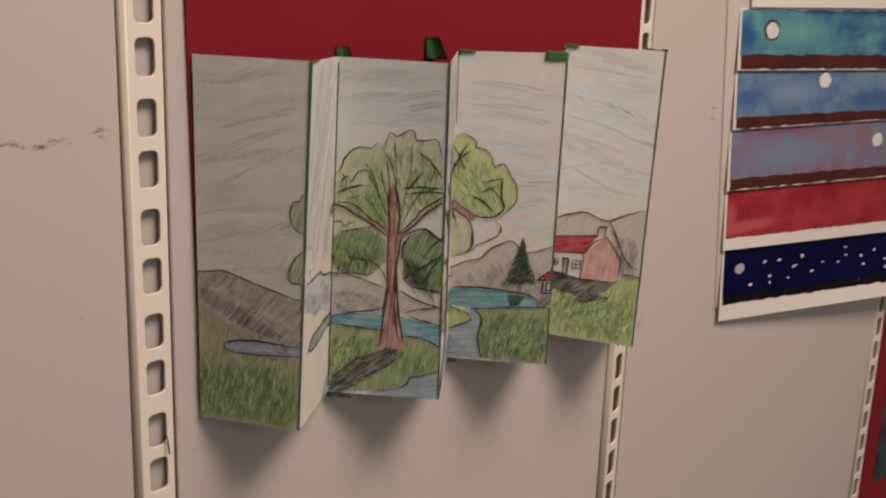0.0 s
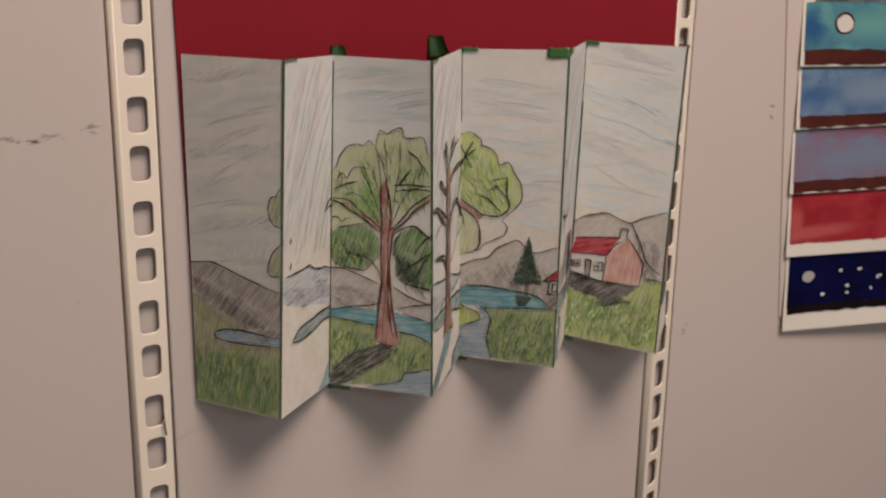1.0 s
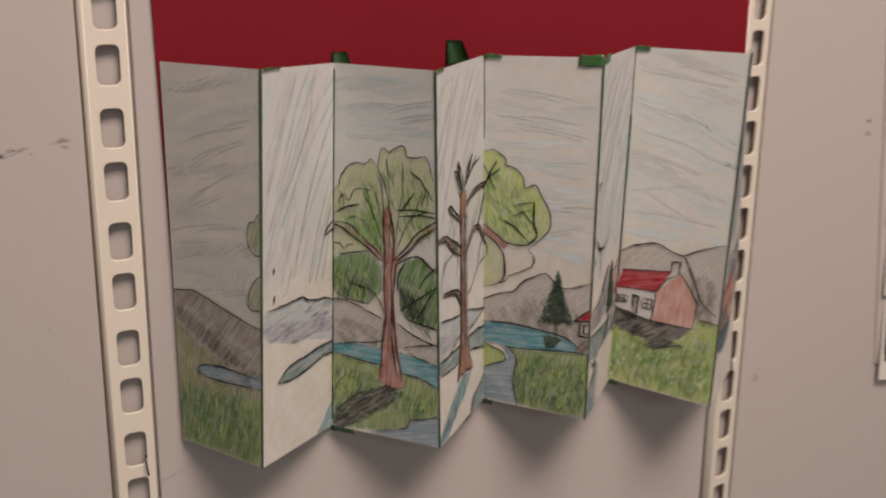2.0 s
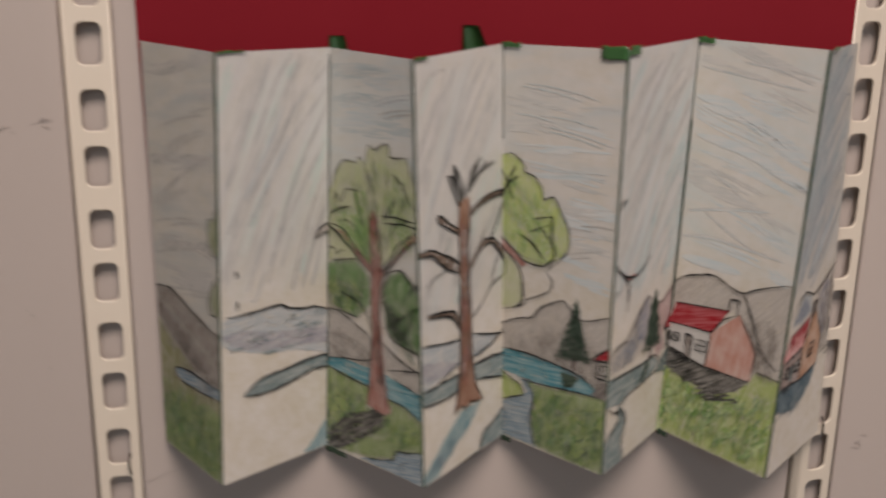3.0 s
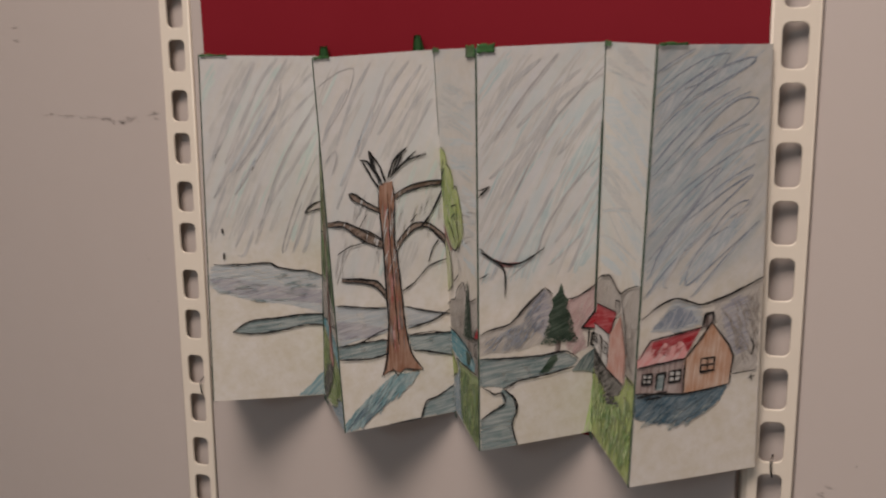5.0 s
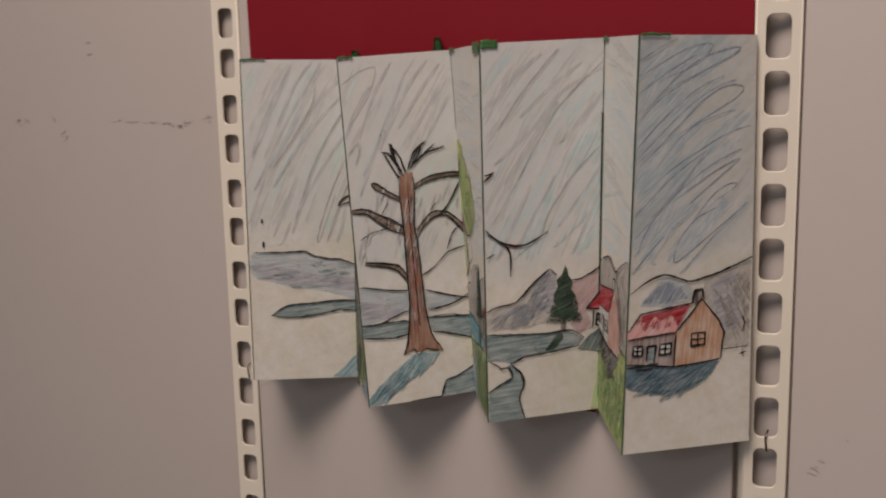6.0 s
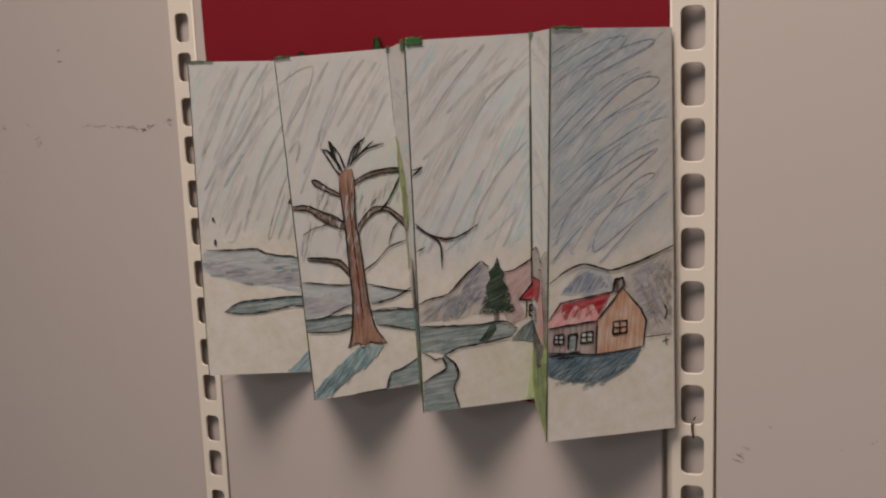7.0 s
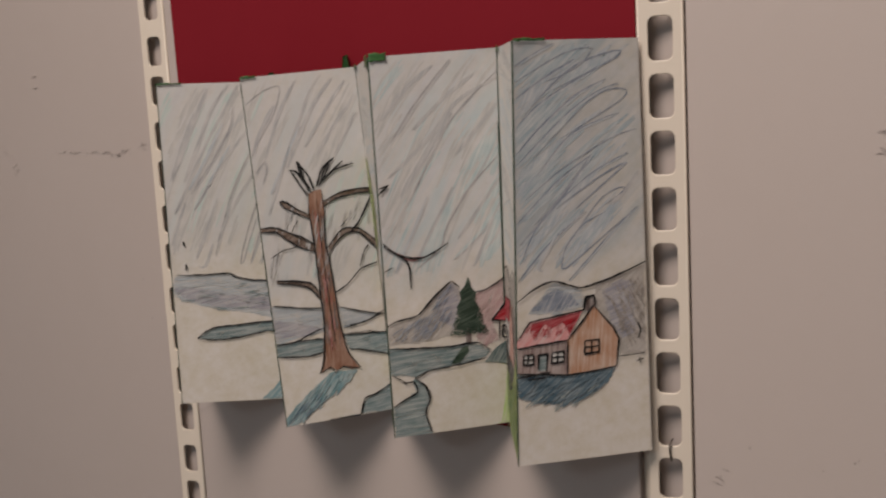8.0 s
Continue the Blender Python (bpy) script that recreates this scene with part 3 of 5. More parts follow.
ink(2, "trunk", 0.97, [(503, 635), (517, 518), (513, 432), (520, 345), (494, 256), (469, 165)])
ink(2, "trunk", 0.86, [(558, 654), (604, 588), (599, 521)])
ink(2, "trunk", 0.97, [(633, 502), (596, 401), (608, 314), (637, 244), (675, 174)])
ink(2, "trunk", 0.97, [(0, 540), (0, 578), (85, 576), (201, 558), (372, 527), (495, 500)])
ink(2, "trunk", 0.86, [(0, 585), (114, 589), (229, 579), (315, 553), (428, 532), (517, 509)])
ink(2, "trunk", 1.19, [(594, 507), (730, 551), (811, 587), (987, 628)])
ink(2, "trunk", 1.08, [(638, 509), (757, 543), (838, 575), (987, 611)])
ink(2, "trunk", 1.08, [(622, 496), (730, 520), (838, 529), (919, 512), (993, 494)])
ink(2, "trunk", 0.97, [(636, 643), (810, 651), (992, 649)])
ink(2, "trunk", 0.97, [(647, 626), (837, 638), (992, 639)])
ink(2, "trunk", 0.97, [(160, 428), (318, 421), (403, 414), (475, 387), (509, 359)])
ink(2, "trunk", 0.65, [(456, 749), (524, 702), (570, 651)])
ink(2, "trunk", 0.65, [(584, 486), (580, 348), (599, 242), (638, 176)])
fill(4, "hill", GRAPHITE_PALE, [(0, 316), (157, 338), (302, 351), (374, 380), (470, 397), (581, 413), (639, 401), (697, 379), (809, 378), (1000, 401), (1000, 211), (887, 220), (772, 236), (513, 247), (221, 252), (0, 248)])
ink(4, "hill", 0.8, [(0, 316), (157, 338), (302, 351), (374, 380), (470, 397), (581, 413), (639, 401), (697, 379), (809, 378), (917, 391), (1000, 401)])
fill(4, "water", WATER, [(0, 247), (221, 250), (513, 247), (772, 236), (888, 216), (947, 198), (692, 191), (403, 182), (225, 181), (105, 183), (0, 188)])
fill(4, "water", BLUEGREY, [(0, 100), (228, 136), (257, 149), (177, 179), (285, 179), (334, 151), (319, 112), (304, 72), (357, 6), (0, 7)])
ink(4, "water", 0.9, [(0, 248), (221, 252), (513, 247), (772, 236), (888, 216), (947, 198)])
ink(4, "water", 0.8, [(947, 196), (692, 191), (403, 182), (225, 181)])
ink(4, "water", 0.8, [(243, 181), (322, 155), (336, 132), (309, 92), (311, 62), (357, 6)])
fill(4, "grass", YELLOWGREEN, [(0, 186), (93, 172), (196, 162), (228, 138), (108, 120), (0, 104)])
ink(4, "water", 0.8, [(0, 186), (93, 172), (196, 162), (228, 138), (108, 120), (0, 104)])
fill(4, "grass", GREEN, [(273, 178), (403, 178), (692, 188), (1000, 196), (1000, 0), (363, 7), (317, 62), (315, 92), (342, 132), (322, 158)])
fill(4, "crown", LEAFLIGHT, [(0, 743), (80, 749), (164, 738), (209, 721), (210, 707), (293, 701), (361, 679), (385, 649), (473, 658), (542, 623), (600, 594), (620, 559), (596, 531), (515, 508), (405, 488), (235, 488), (136, 510), (0, 542)])
fill(4, "crown", LEAFPALE, [(0, 505), (103, 486), (186, 450), (195, 391), (144, 367), (0, 354)])
ink(4, "crown", 0.86, [(0, 739), (80, 749), (164, 738), (209, 721), (210, 707), (293, 701), (361, 679), (385, 649), (473, 658), (542, 623), (600, 594), (620, 559), (596, 531), (516, 503), (423, 474)])
ink(4, "crown", 0.86, [(423, 474), (476, 453), (455, 428), (355, 408), (241, 392), (213, 377), (97, 361), (0, 352)])
ink(4, "crown", 0.86, [(301, 598), (477, 613)])
ink(4, "crown", 0.76, [(269, 565), (451, 592)])
ink(4, "crown", 0.86, [(358, 585), (467, 547)])
ink(4, "crown", 0.97, [(191, 555), (305, 535), (404, 502)])
ink(4, "crown", 1.08, [(0, 647), (56, 671), (155, 696)])
ink(4, "crown", 0.97, [(0, 709), (55, 675), (113, 635)])
ink(4, "crown", 0.97, [(126, 720), (55, 680), (0, 636)])
fill(4, "branch", BARK, [(0, 538), (61, 522), (177, 493), (241, 481), (196, 473), (120, 490), (33, 506), (0, 512)])
ink(4, "branch", 0.97, [(0, 538), (119, 513), (235, 488), (405, 488), (498, 515), (466, 556), (466, 610)])
ink(4, "branch", 0.97, [(0, 512), (120, 486), (197, 451), (212, 391), (155, 370)])
ink(4, "branch", 0.65, [(0, 501), (34, 475), (47, 447)])
fill(4, "pine", PINE, [(698, 428), (734, 393), (722, 385), (761, 353), (746, 343), (786, 312), (762, 303), (817, 279), (577, 272), (636, 297), (611, 303), (657, 346), (644, 353), (678, 387)])
fill(4, "pine", BARKDARK, [(682, 276), (716, 277), (715, 238), (681, 237)])
fill(4, "pine", PINE, [(584, 232), (756, 229), (691, 199), (611, 195)])
fill(4, "cottage", ROOFRED, [(855, 285), (994, 322), (1000, 295)])
fill(4, "cottage", GRAPHITE_DARK, [(873, 197), (925, 231), (1000, 241), (1000, 194)])
ink(4, "cottage", 0.9, [(1000, 326), (855, 285), (1000, 291)])
ink(4, "cottage", 0.9, [(917, 283), (911, 245), (1000, 244)])
ink(4, "cottage", 0.8, [(984, 279), (951, 278), (949, 254), (993, 255)])
fill(6, "hill", GRAPHITE_PALE, [(0, 402), (129, 430), (276, 446), (364, 450), (457, 439), (548, 430), (624, 429), (746, 450), (938, 475), (1000, 476), (1000, 247), (866, 251), (782, 296), (606, 372), (522, 375), (56, 353), (0, 310)])
ink(6, "hill", 0.8, [(0, 402), (129, 430), (276, 446), (364, 450), (457, 439), (548, 430), (624, 429), (746, 450), (938, 475), (1000, 476)])
ink(6, "hill", 0.7, [(619, 427), (711, 375), (820, 304), (965, 269)])
ink(6, "hill", 0.7, [(807, 251), (1000, 247)])
fill(6, "grass", YELLOWGREEN, [(0, 179), (227, 164), (446, 153), (649, 184), (759, 218), (807, 251), (1000, 247), (1000, 0), (0, 0)])
fill(6, "shadow", SHADOWGREY, [(0, 241), (150, 226), (368, 216), (758, 220), (650, 182), (447, 151), (228, 162), (0, 179)])
fill(6, "cottage", ROOFRED, [(0, 297), (56, 355), (298, 365), (522, 375), (470, 350), (398, 307), (192, 301)])
fill(6, "cottage", WHITEWASH, [(0, 295), (392, 307), (374, 216), (0, 237)])
fill(6, "cottage", BRICKPINK, [(386, 305), (611, 374), (787, 296), (764, 220), (368, 216)])
fill(6, "cottage", GRAPHITE_DARK, [(0, 252), (0, 272), (30, 273), (34, 254)])
fill(6, "cottage", GRAPHITE, [(184, 226), (176, 280), (230, 279), (222, 222)])
ink(6, "cottage", 0.61, [(56, 355), (298, 365), (510, 375)])
ink(6, "cottage", 0.5, [(60, 268), (112, 262)])
ink(6, "cottage", 0.5, [(86, 277), (88, 255)])
ink(6, "cottage", 0.6, [(40, 228), (150, 218), (250, 212)])
ink(6, "cottage", 0.5, [(100, 214), (110, 234)])
ink(6, "cottage", 0.5, [(200, 210), (205, 226)])
ink(6, "cottage", 0.61, [(0, 297), (192, 303), (392, 307), (482, 350), (611, 374)])
ink(6, "cottage", 0.61, [(611, 374), (705, 336), (787, 296), (764, 220)])
ink(6, "cottage", 0.61, [(0, 237), (150, 224), (368, 216), (764, 220)])
ink(6, "cottage", 0.61, [(392, 307), (386, 262), (368, 216)])
ink(6, "cottage", 0.68, [(507, 367), (520, 404), (595, 407), (589, 371)])
ink(6, "cottage", 0.61, [(0, 274), (32, 275), (37, 253), (0, 250), (0, 274)])
ink(6, "cottage", 0.61, [(56, 276), (118, 277), (117, 256), (55, 254), (56, 276)])
ink(6, "cottage", 0.68, [(271, 279), (363, 280), (359, 251), (273, 250), (271, 279)])
ink(6, "cottage", 0.53, [(269, 264), (360, 266)])
ink(6, "cottage", 0.53, [(314, 280), (316, 250)])
ink(6, "cottage", 0.76, [(181, 225), (172, 282), (234, 281), (225, 220)])
ink(6, "cottage", 0.68, [(63, 221), (149, 230), (244, 219)])
fill(1, "hill", BLUEGREY_PALE, [(41, 414), (155, 412), (351, 413), (531, 411), (599, 400), (763, 389), (859, 386), (1000, 368), (1000, 254), (712, 284), (388, 300), (83, 330), (0, 353), (0, 384)])
fill(1, "hill", VIOLETGREY, [(0, 370), (216, 371), (527, 346), (1000, 327), (1000, 282), (665, 299), (388, 306), (126, 333)])
ink(1, "hill", 1.10, [(49, 416), (155, 412), (351, 413), (531, 413), (599, 400), (763, 389), (859, 386), (1000, 368)])
fill(1, "island", GRAPHITE_BLUE, [(188, 210), (270, 230), (384, 244), (616, 249), (808, 255), (1000, 253), (1000, 219), (856, 225), (614, 210), (381, 203)])
ink(1, "island", 1.10, [(1000, 253), (808, 255), (616, 249), (384, 244), (270, 230), (188, 210)])
ink(1, "island", 1.10, [(188, 210), (381, 203), (614, 210), (856, 225), (1000, 220)])
fill(1, "shadow", SNOWBLUE, [(752, 4), (877, 39), (954, 66), (1000, 81), (1000, 0)])
ink(1, "marks", 1.1, [(131, 519), (134, 504)])
ink(1, "marks", 1.1, [(141, 448), (135, 429)])
fill(1, "branch", GRAPHITE_PALE, [(848, 554), (891, 573), (958, 586), (1000, 590), (1000, 569), (934, 566)])
ink(1, "branch", 0.8, [(843, 554), (886, 573), (958, 588), (1000, 590)])
ink(1, "branch", 0.7, [(853, 556), (934, 566), (1000, 569)])
fill(3, "hill", BLUEGREY_PALE, [(0, 358), (114, 352), (291, 339), (448, 333), (440, 263), (227, 255), (0, 246)])
fill(3, "hill", BLUEGREY_PALE, [(593, 327), (830, 303), (979, 292), (828, 277), (614, 265)])
fill(3, "hill", VIOLETGREY, [(0, 317), (285, 293), (441, 270), (228, 258), (0, 264)])
ink(3, "hill", 0.98, [(0, 358), (114, 352), (291, 339), (437, 333)])
ink(3, "hill", 0.98, [(593, 329), (830, 303), (1000, 288)])
fill(3, "lake", GRAPHITE_BLUE, [(0, 248), (174, 243), (384, 247), (437, 238), (433, 205), (272, 199), (0, 209)])
fill(3, "lake", GRAPHITE_BLUE, [(612, 245), (826, 240), (1000, 236), (1000, 168), (766, 193), (642, 200)])
fill(3, "lake", GRAPHITE_BLUE, [(383, 1), (551, 0), (665, 1), (727, 49), (815, 55), (1000, 83), (1000, 0), (812, 4)])
ink(3, "lake", 0.98, [(0, 246), (174, 246), (387, 271), (435, 271)])
ink(3, "lake", 0.85, [(174, 246), (384, 245), (437, 238)])
ink(3, "lake", 0.98, [(0, 209), (272, 198), (428, 205)])
ink(3, "lake", 0.98, [(614, 265), (828, 277), (1000, 301)])
ink(3, "lake", 0.98, [(612, 245), (826, 240), (1000, 236)])
ink(3, "lake", 0.98, [(642, 200), (766, 193), (1000, 168)])
ink(3, "lake", 0.98, [(383, 1), (551, 0), (665, 1), (727, 49), (815, 55), (1000, 83)])
fill(3, "shadow", SNOWBLUE, [(454, 142), (693, 139), (618, 112), (362, 58), (140, 8), (0, 0), (0, 23), (231, 92)])
fill(3, "trunk", TRUNK, [(454, 662), (485, 668), (567, 671), (572, 615), (547, 523), (559, 481), (572, 395), (588, 278), (625, 200), (684, 157), (717, 143), (637, 141), (565, 154), (509, 144), (471, 153), (417, 152), (361, 144), (400, 193), (443, 292), (445, 406), (447, 517), (438, 611)])
fill(3, "trunk", TRUNKGREY, [(573, 621), (690, 639), (851, 648), (1000, 646), (1000, 659), (825, 660), (691, 652), (574, 635)])
fill(3, "trunk", TRUNKGREY, [(436, 591), (327, 612), (231, 631), (199, 649), (257, 646), (329, 625), (437, 604)])
fill(3, "trunk", TRUNKGREY, [(455, 495), (314, 516), (217, 540), (123, 567), (0, 570), (0, 582), (125, 580), (221, 563), (343, 544), (458, 516)])
fill(3, "trunk", TRUNKGREY, [(440, 357), (375, 388), (274, 407), (75, 421), (76, 428), (250, 419), (377, 408), (442, 378)])
fill(3, "trunk", TRUNKGREY, [(559, 481), (626, 510), (735, 537), (844, 536), (954, 500), (1000, 481), (1000, 503), (873, 544), (737, 553), (654, 536), (561, 505)])
ink(3, "trunk", 1.1, [(442, 650), (438, 611), (447, 517), (445, 406), (443, 292), (405, 193), (350, 142)])
ink(3, "trunk", 1.1, [(567, 669), (572, 615), (547, 523), (559, 481), (572, 395), (588, 278), (625, 200), (722, 142)])
ink(3, "trunk", 0.8, [(361, 144), (455, 157), (492, 138), (565, 153), (722, 139)])
ink(3, "trunk", 0.7, [(518, 645), (509, 512), (516, 372), (517, 226)])
ink(3, "trunk", 1.3, [(452, 668), (425, 712), (402, 752), (388, 748), (414, 700)])
ink(3, "trunk", 1.0, [(560, 682), (600, 716), (650, 742), (690, 752)])
ink(3, "trunk", 1.2, [(485, 663), (418, 701), (367, 729), (309, 734)])
ink(3, "trunk", 1.3, [(476, 674), (410, 717), (385, 752)])
ink(3, "trunk", 1.2, [(501, 670), (461, 720), (380, 754)])
ink(3, "trunk", 1.2, [(527, 678), (594, 726), (710, 756)])
ink(3, "trunk", 1.1, [(548, 685), (670, 715), (788, 744)])
ink(3, "trunk", 1.1, [(569, 688), (697, 720), (878, 733)])
ink(3, "trunk", 1.2, [(443, 655), (378, 699), (323, 730)])
ink(3, "trunk", 0.8, [(553, 680), (634, 720), (673, 751)])
ink(3, "trunk", 0.9, [(573, 621), (690, 639), (851, 648), (1000, 646)])
ink(3, "trunk", 0.9, [(574, 635), (691, 652), (825, 660), (1000, 660)])
ink(3, "trunk", 1.0, [(436, 591), (327, 612), (231, 631), (199, 649), (257, 646), (329, 625), (437, 604)])
ink(3, "trunk", 1.0, [(455, 495), (314, 516), (217, 540), (123, 567), (0, 570)])
ink(3, "trunk", 1.0, [(458, 516), (343, 544), (221, 563), (125, 580), (0, 582)])
ink(3, "trunk", 0.7, [(314, 517), (163, 511), (62, 493)])
ink(3, "trunk", 0.6, [(260, 557), (292, 575), (334, 592)])
ink(3, "trunk", 1.0, [(440, 357), (375, 388), (274, 407), (75, 421)])
ink(3, "trunk", 1.2, [(76, 428), (250, 419), (377, 408), (442, 378)])
ink(3, "trunk", 0.9, [(559, 481), (626, 510), (735, 537), (844, 536), (954, 500), (1000, 478)])
ink(3, "trunk", 0.9, [(561, 505), (654, 536), (737, 553), (873, 544), (1000, 503)])
ink(3, "trunk", 1.4, [(770, 537), (850, 560), (931, 599), (1000, 639)])
ink(3, "trunk", 0.7, [(694, 557), (765, 578)])
ink(3, "trunk", 0.8, [(570, 371), (697, 392), (838, 430), (1000, 443)])
ink(3, "trunk", 0.8, [(827, 438), (886, 484), (943, 501)])
fill(5, "hill", GRAPHITE_PALE, [(0, 304), (86, 316), (227, 322), (301, 338), (425, 376), (547, 407), (611, 388), (632, 338), (554, 264), (332, 251), (3, 252)])
fill(5, "hill", VIOLETGREY, [(399, 362), (546, 402), (601, 385), (613, 339), (547, 280), (459, 299)])
fill(5, "hill", PINKGREY, [(741, 368), (828, 374), (926, 389), (1000, 404), (1000, 332), (877, 290), (930, 235), (820, 220), (740, 242)])
ink(5, "hill", 0.98, [(0, 304), (86, 316), (227, 322), (301, 338), (425, 376), (547, 407)])
ink(5, "hill", 0.85, [(547, 407), (611, 388)])
ink(5, "hill", 0.98, [(742, 371), (828, 374), (926, 389), (1000, 404)])
fill(5, "lake", GRAPHITE_BLUE, [(0, 244), (235, 237), (520, 232), (724, 233), (848, 208), (807, 190), (512, 176), (318, 172), (205, 158), (126, 167), (0, 172)])
fill(5, "lake", GRAPHITE_BLUE, [(196, 158), (295, 128), (314, 96), (273, 58), (320, 0), (8, 0), (9, 85), (113, 104), (212, 120), (179, 148)])
ink(5, "lake", 0.98, [(0, 244), (235, 237), (520, 232), (724, 235), (858, 208)])
ink(5, "lake", 0.98, [(205, 158), (318, 173), (512, 178), (817, 189)])
ink(5, "lake", 0.98, [(196, 158), (295, 128), (314, 96), (273, 58), (320, 0)])
ink(5, "lake", 0.98, [(4, 172), (86, 156), (122, 147), (179, 148), (212, 120), (113, 104), (9, 85)])
fill(5, "branch", BARKRED, [(101, 498), (212, 481), (335, 479), (255, 469), (187, 473)])
ink(5, "branch", 1.1, [(7, 525), (101, 497), (211, 480), (326, 477), (444, 492), (535, 509)])
ink(5, "branch", 1.0, [(10, 516), (122, 489), (196, 471), (214, 444), (209, 396)])
ink(5, "twig", 0.9, [(0, 649), (46, 664), (88, 674)])
ink(5, "twig", 0.8, [(2, 665), (88, 674)])
ink(5, "shoot", 0.8, [(0, 448), (79, 459)])
fill(5, "pine", PINE, [(687, 414), (712, 384), (752, 367), (733, 349), (769, 325), (746, 303), (782, 268), (708, 265), (570, 278), (604, 302), (580, 334), (620, 355), (608, 374), (658, 390)])
fill(5, "pine", BARKDARK, [(652, 276), (695, 275), (690, 232), (641, 233)])
fill(5, "pine", PINE, [(606, 224), (660, 228), (668, 214), (586, 184), (508, 184)])
fill(5, "cottage", ROOFRED, [(877, 290), (1000, 334), (1000, 345), (1000, 282)])
fill(5, "cottage", SHADOWGREEN, [(796, 178), (898, 213), (1000, 231), (1000, 165), (904, 174)])
ink(5, "cottage", 1.0, [(1000, 343), (994, 333), (872, 290), (1000, 283)])
ink(5, "cottage", 0.9, [(940, 284), (930, 235)])
ink(5, "cottage", 1.0, [(1000, 270), (968, 272), (960, 242), (1000, 239)])
ink(5, "cottage", 0.8, [(967, 257), (1000, 254)])
fill(5, "grass", SNOWGREEN, [(910, 0), (971, 92), (1000, 168), (1000, 0)])
fill(7, "hill", BLUEGREY_PALE, [(80, 370), (189, 410), (278, 440), (386, 428), (494, 418), (503, 373), (294, 363)])
fill(7, "hill", VIOLETBLUE, [(102, 375), (198, 407), (298, 424), (415, 409), (465, 381), (316, 371)])
fill(7, "hill", GRAPHITE_PALE, [(605, 424), (762, 441), (985, 465), (975, 243), (774, 250), (762, 292), (587, 384)])
fill(7, "hill", VIOLETGREY, [(647, 410), (805, 433), (893, 423), (899, 299), (788, 288), (705, 332)])
ink(7, "hill", 1.15, [(0, 400), (126, 428), (278, 443), (386, 431), (495, 422), (627, 431), (762, 443), (990, 469)])
fill(7, "shadow", SHADOWBLUE, [(0, 226), (370, 213), (736, 220), (681, 186), (515, 155), (343, 141), (133, 152), (0, 170)])
fill(7, "cottage", ROOFPINK, [(0, 308), (92, 351), (294, 359), (503, 369), (376, 299), (183, 294), (0, 290)])
fill(7, "cottage", ROOFRED, [(110, 346), (294, 355), (489, 365), (452, 343), (392, 312), (372, 331), (338, 342), (262, 331), (208, 342), (168, 326), (104, 330)])
hatch(7, "cottage", ROOFRED, [(70, 340), (294, 354), (489, 364), (390, 306), (250, 306), (40, 308)], 34, 4.2, 62, 10, 0.55, 0.03, 0.00098)
fill(7, "cottage", WALLPINK, [(0, 290), (183, 294), (376, 299), (370, 213), (0, 228)])
fill(7, "cottage", BRICKTAN, [(371, 297), (578, 377), (725, 315), (766, 289), (741, 222), (370, 213)])
fill(7, "cottage", BARKDARK, [(503, 367), (519, 397), (580, 401), (595, 376), (550, 362)])
fill(7, "cottage", GRAPHITE_BLUE, [(156, 230), (158, 268), (220, 268), (212, 228)])
fill(7, "cottage", WHITEWASH, [(48, 252), (48, 271), (116, 270), (116, 250)])
fill(7, "cottage", WHITEWASH, [(255, 248), (256, 270), (342, 271), (341, 248)])
ink(7, "cottage", 0.88, [(0, 290), (183, 294), (376, 299)])
ink(7, "cottage", 0.79, [(0, 308), (92, 351), (294, 359), (503, 369)])
ink(7, "cottage", 0.79, [(376, 299), (478, 337), (578, 377)])
ink(7, "cottage", 0.88, [(578, 377), (725, 318), (766, 289), (741, 222)])
ink(7, "cottage", 0.88, [(0, 230), (179, 221), (370, 213), (563, 216), (741, 222)])
ink(7, "cottage", 0.69, [(376, 299), (370, 213)])
ink(7, "cottage", 1.09, [(498, 366), (519, 397), (580, 401), (595, 376)])
ink(7, "cottage", 0.99, [(46, 273), (118, 272), (117, 248), (45, 250), (46, 273)])
ink(7, "cottage", 0.69, [(45, 262), (117, 260)])
ink(7, "cottage", 0.69, [(80, 272), (78, 249)])
ink(7, "cottage", 0.99, [(254, 272), (344, 273), (342, 246), (252, 246), (254, 272)])
ink(7, "cottage", 0.79, [(253, 260), (343, 260)])
ink(7, "cottage", 0.79, [(297, 274), (295, 246)])
ink(7, "cottage", 0.99, [(505, 292), (613, 292), (610, 262), (502, 261), (505, 292)])
ink(7, "cottage", 0.79, [(504, 277), (612, 277)])
ink(7, "cottage", 0.79, [(557, 291), (554, 261)])
ink(7, "cottage", 0.99, [(150, 233), (156, 270), (224, 270), (213, 228)])
ink(7, "cottage", 0.99, [(0, 220), (115, 222), (247, 224)])
ink(7, "cottage", 0.88, [(73, 212), (204, 213)])
ink(7, "marks", 0.7, [(916, 325), (935, 305), (915, 284)])
ink(7, "marks", 0.7, [(894, 229), (956, 234)])
ink(7, "marks", 0.6, [(922, 240), (928, 223)])
ink(7, "marks", 0.6, [(761, 245), (962, 247)])

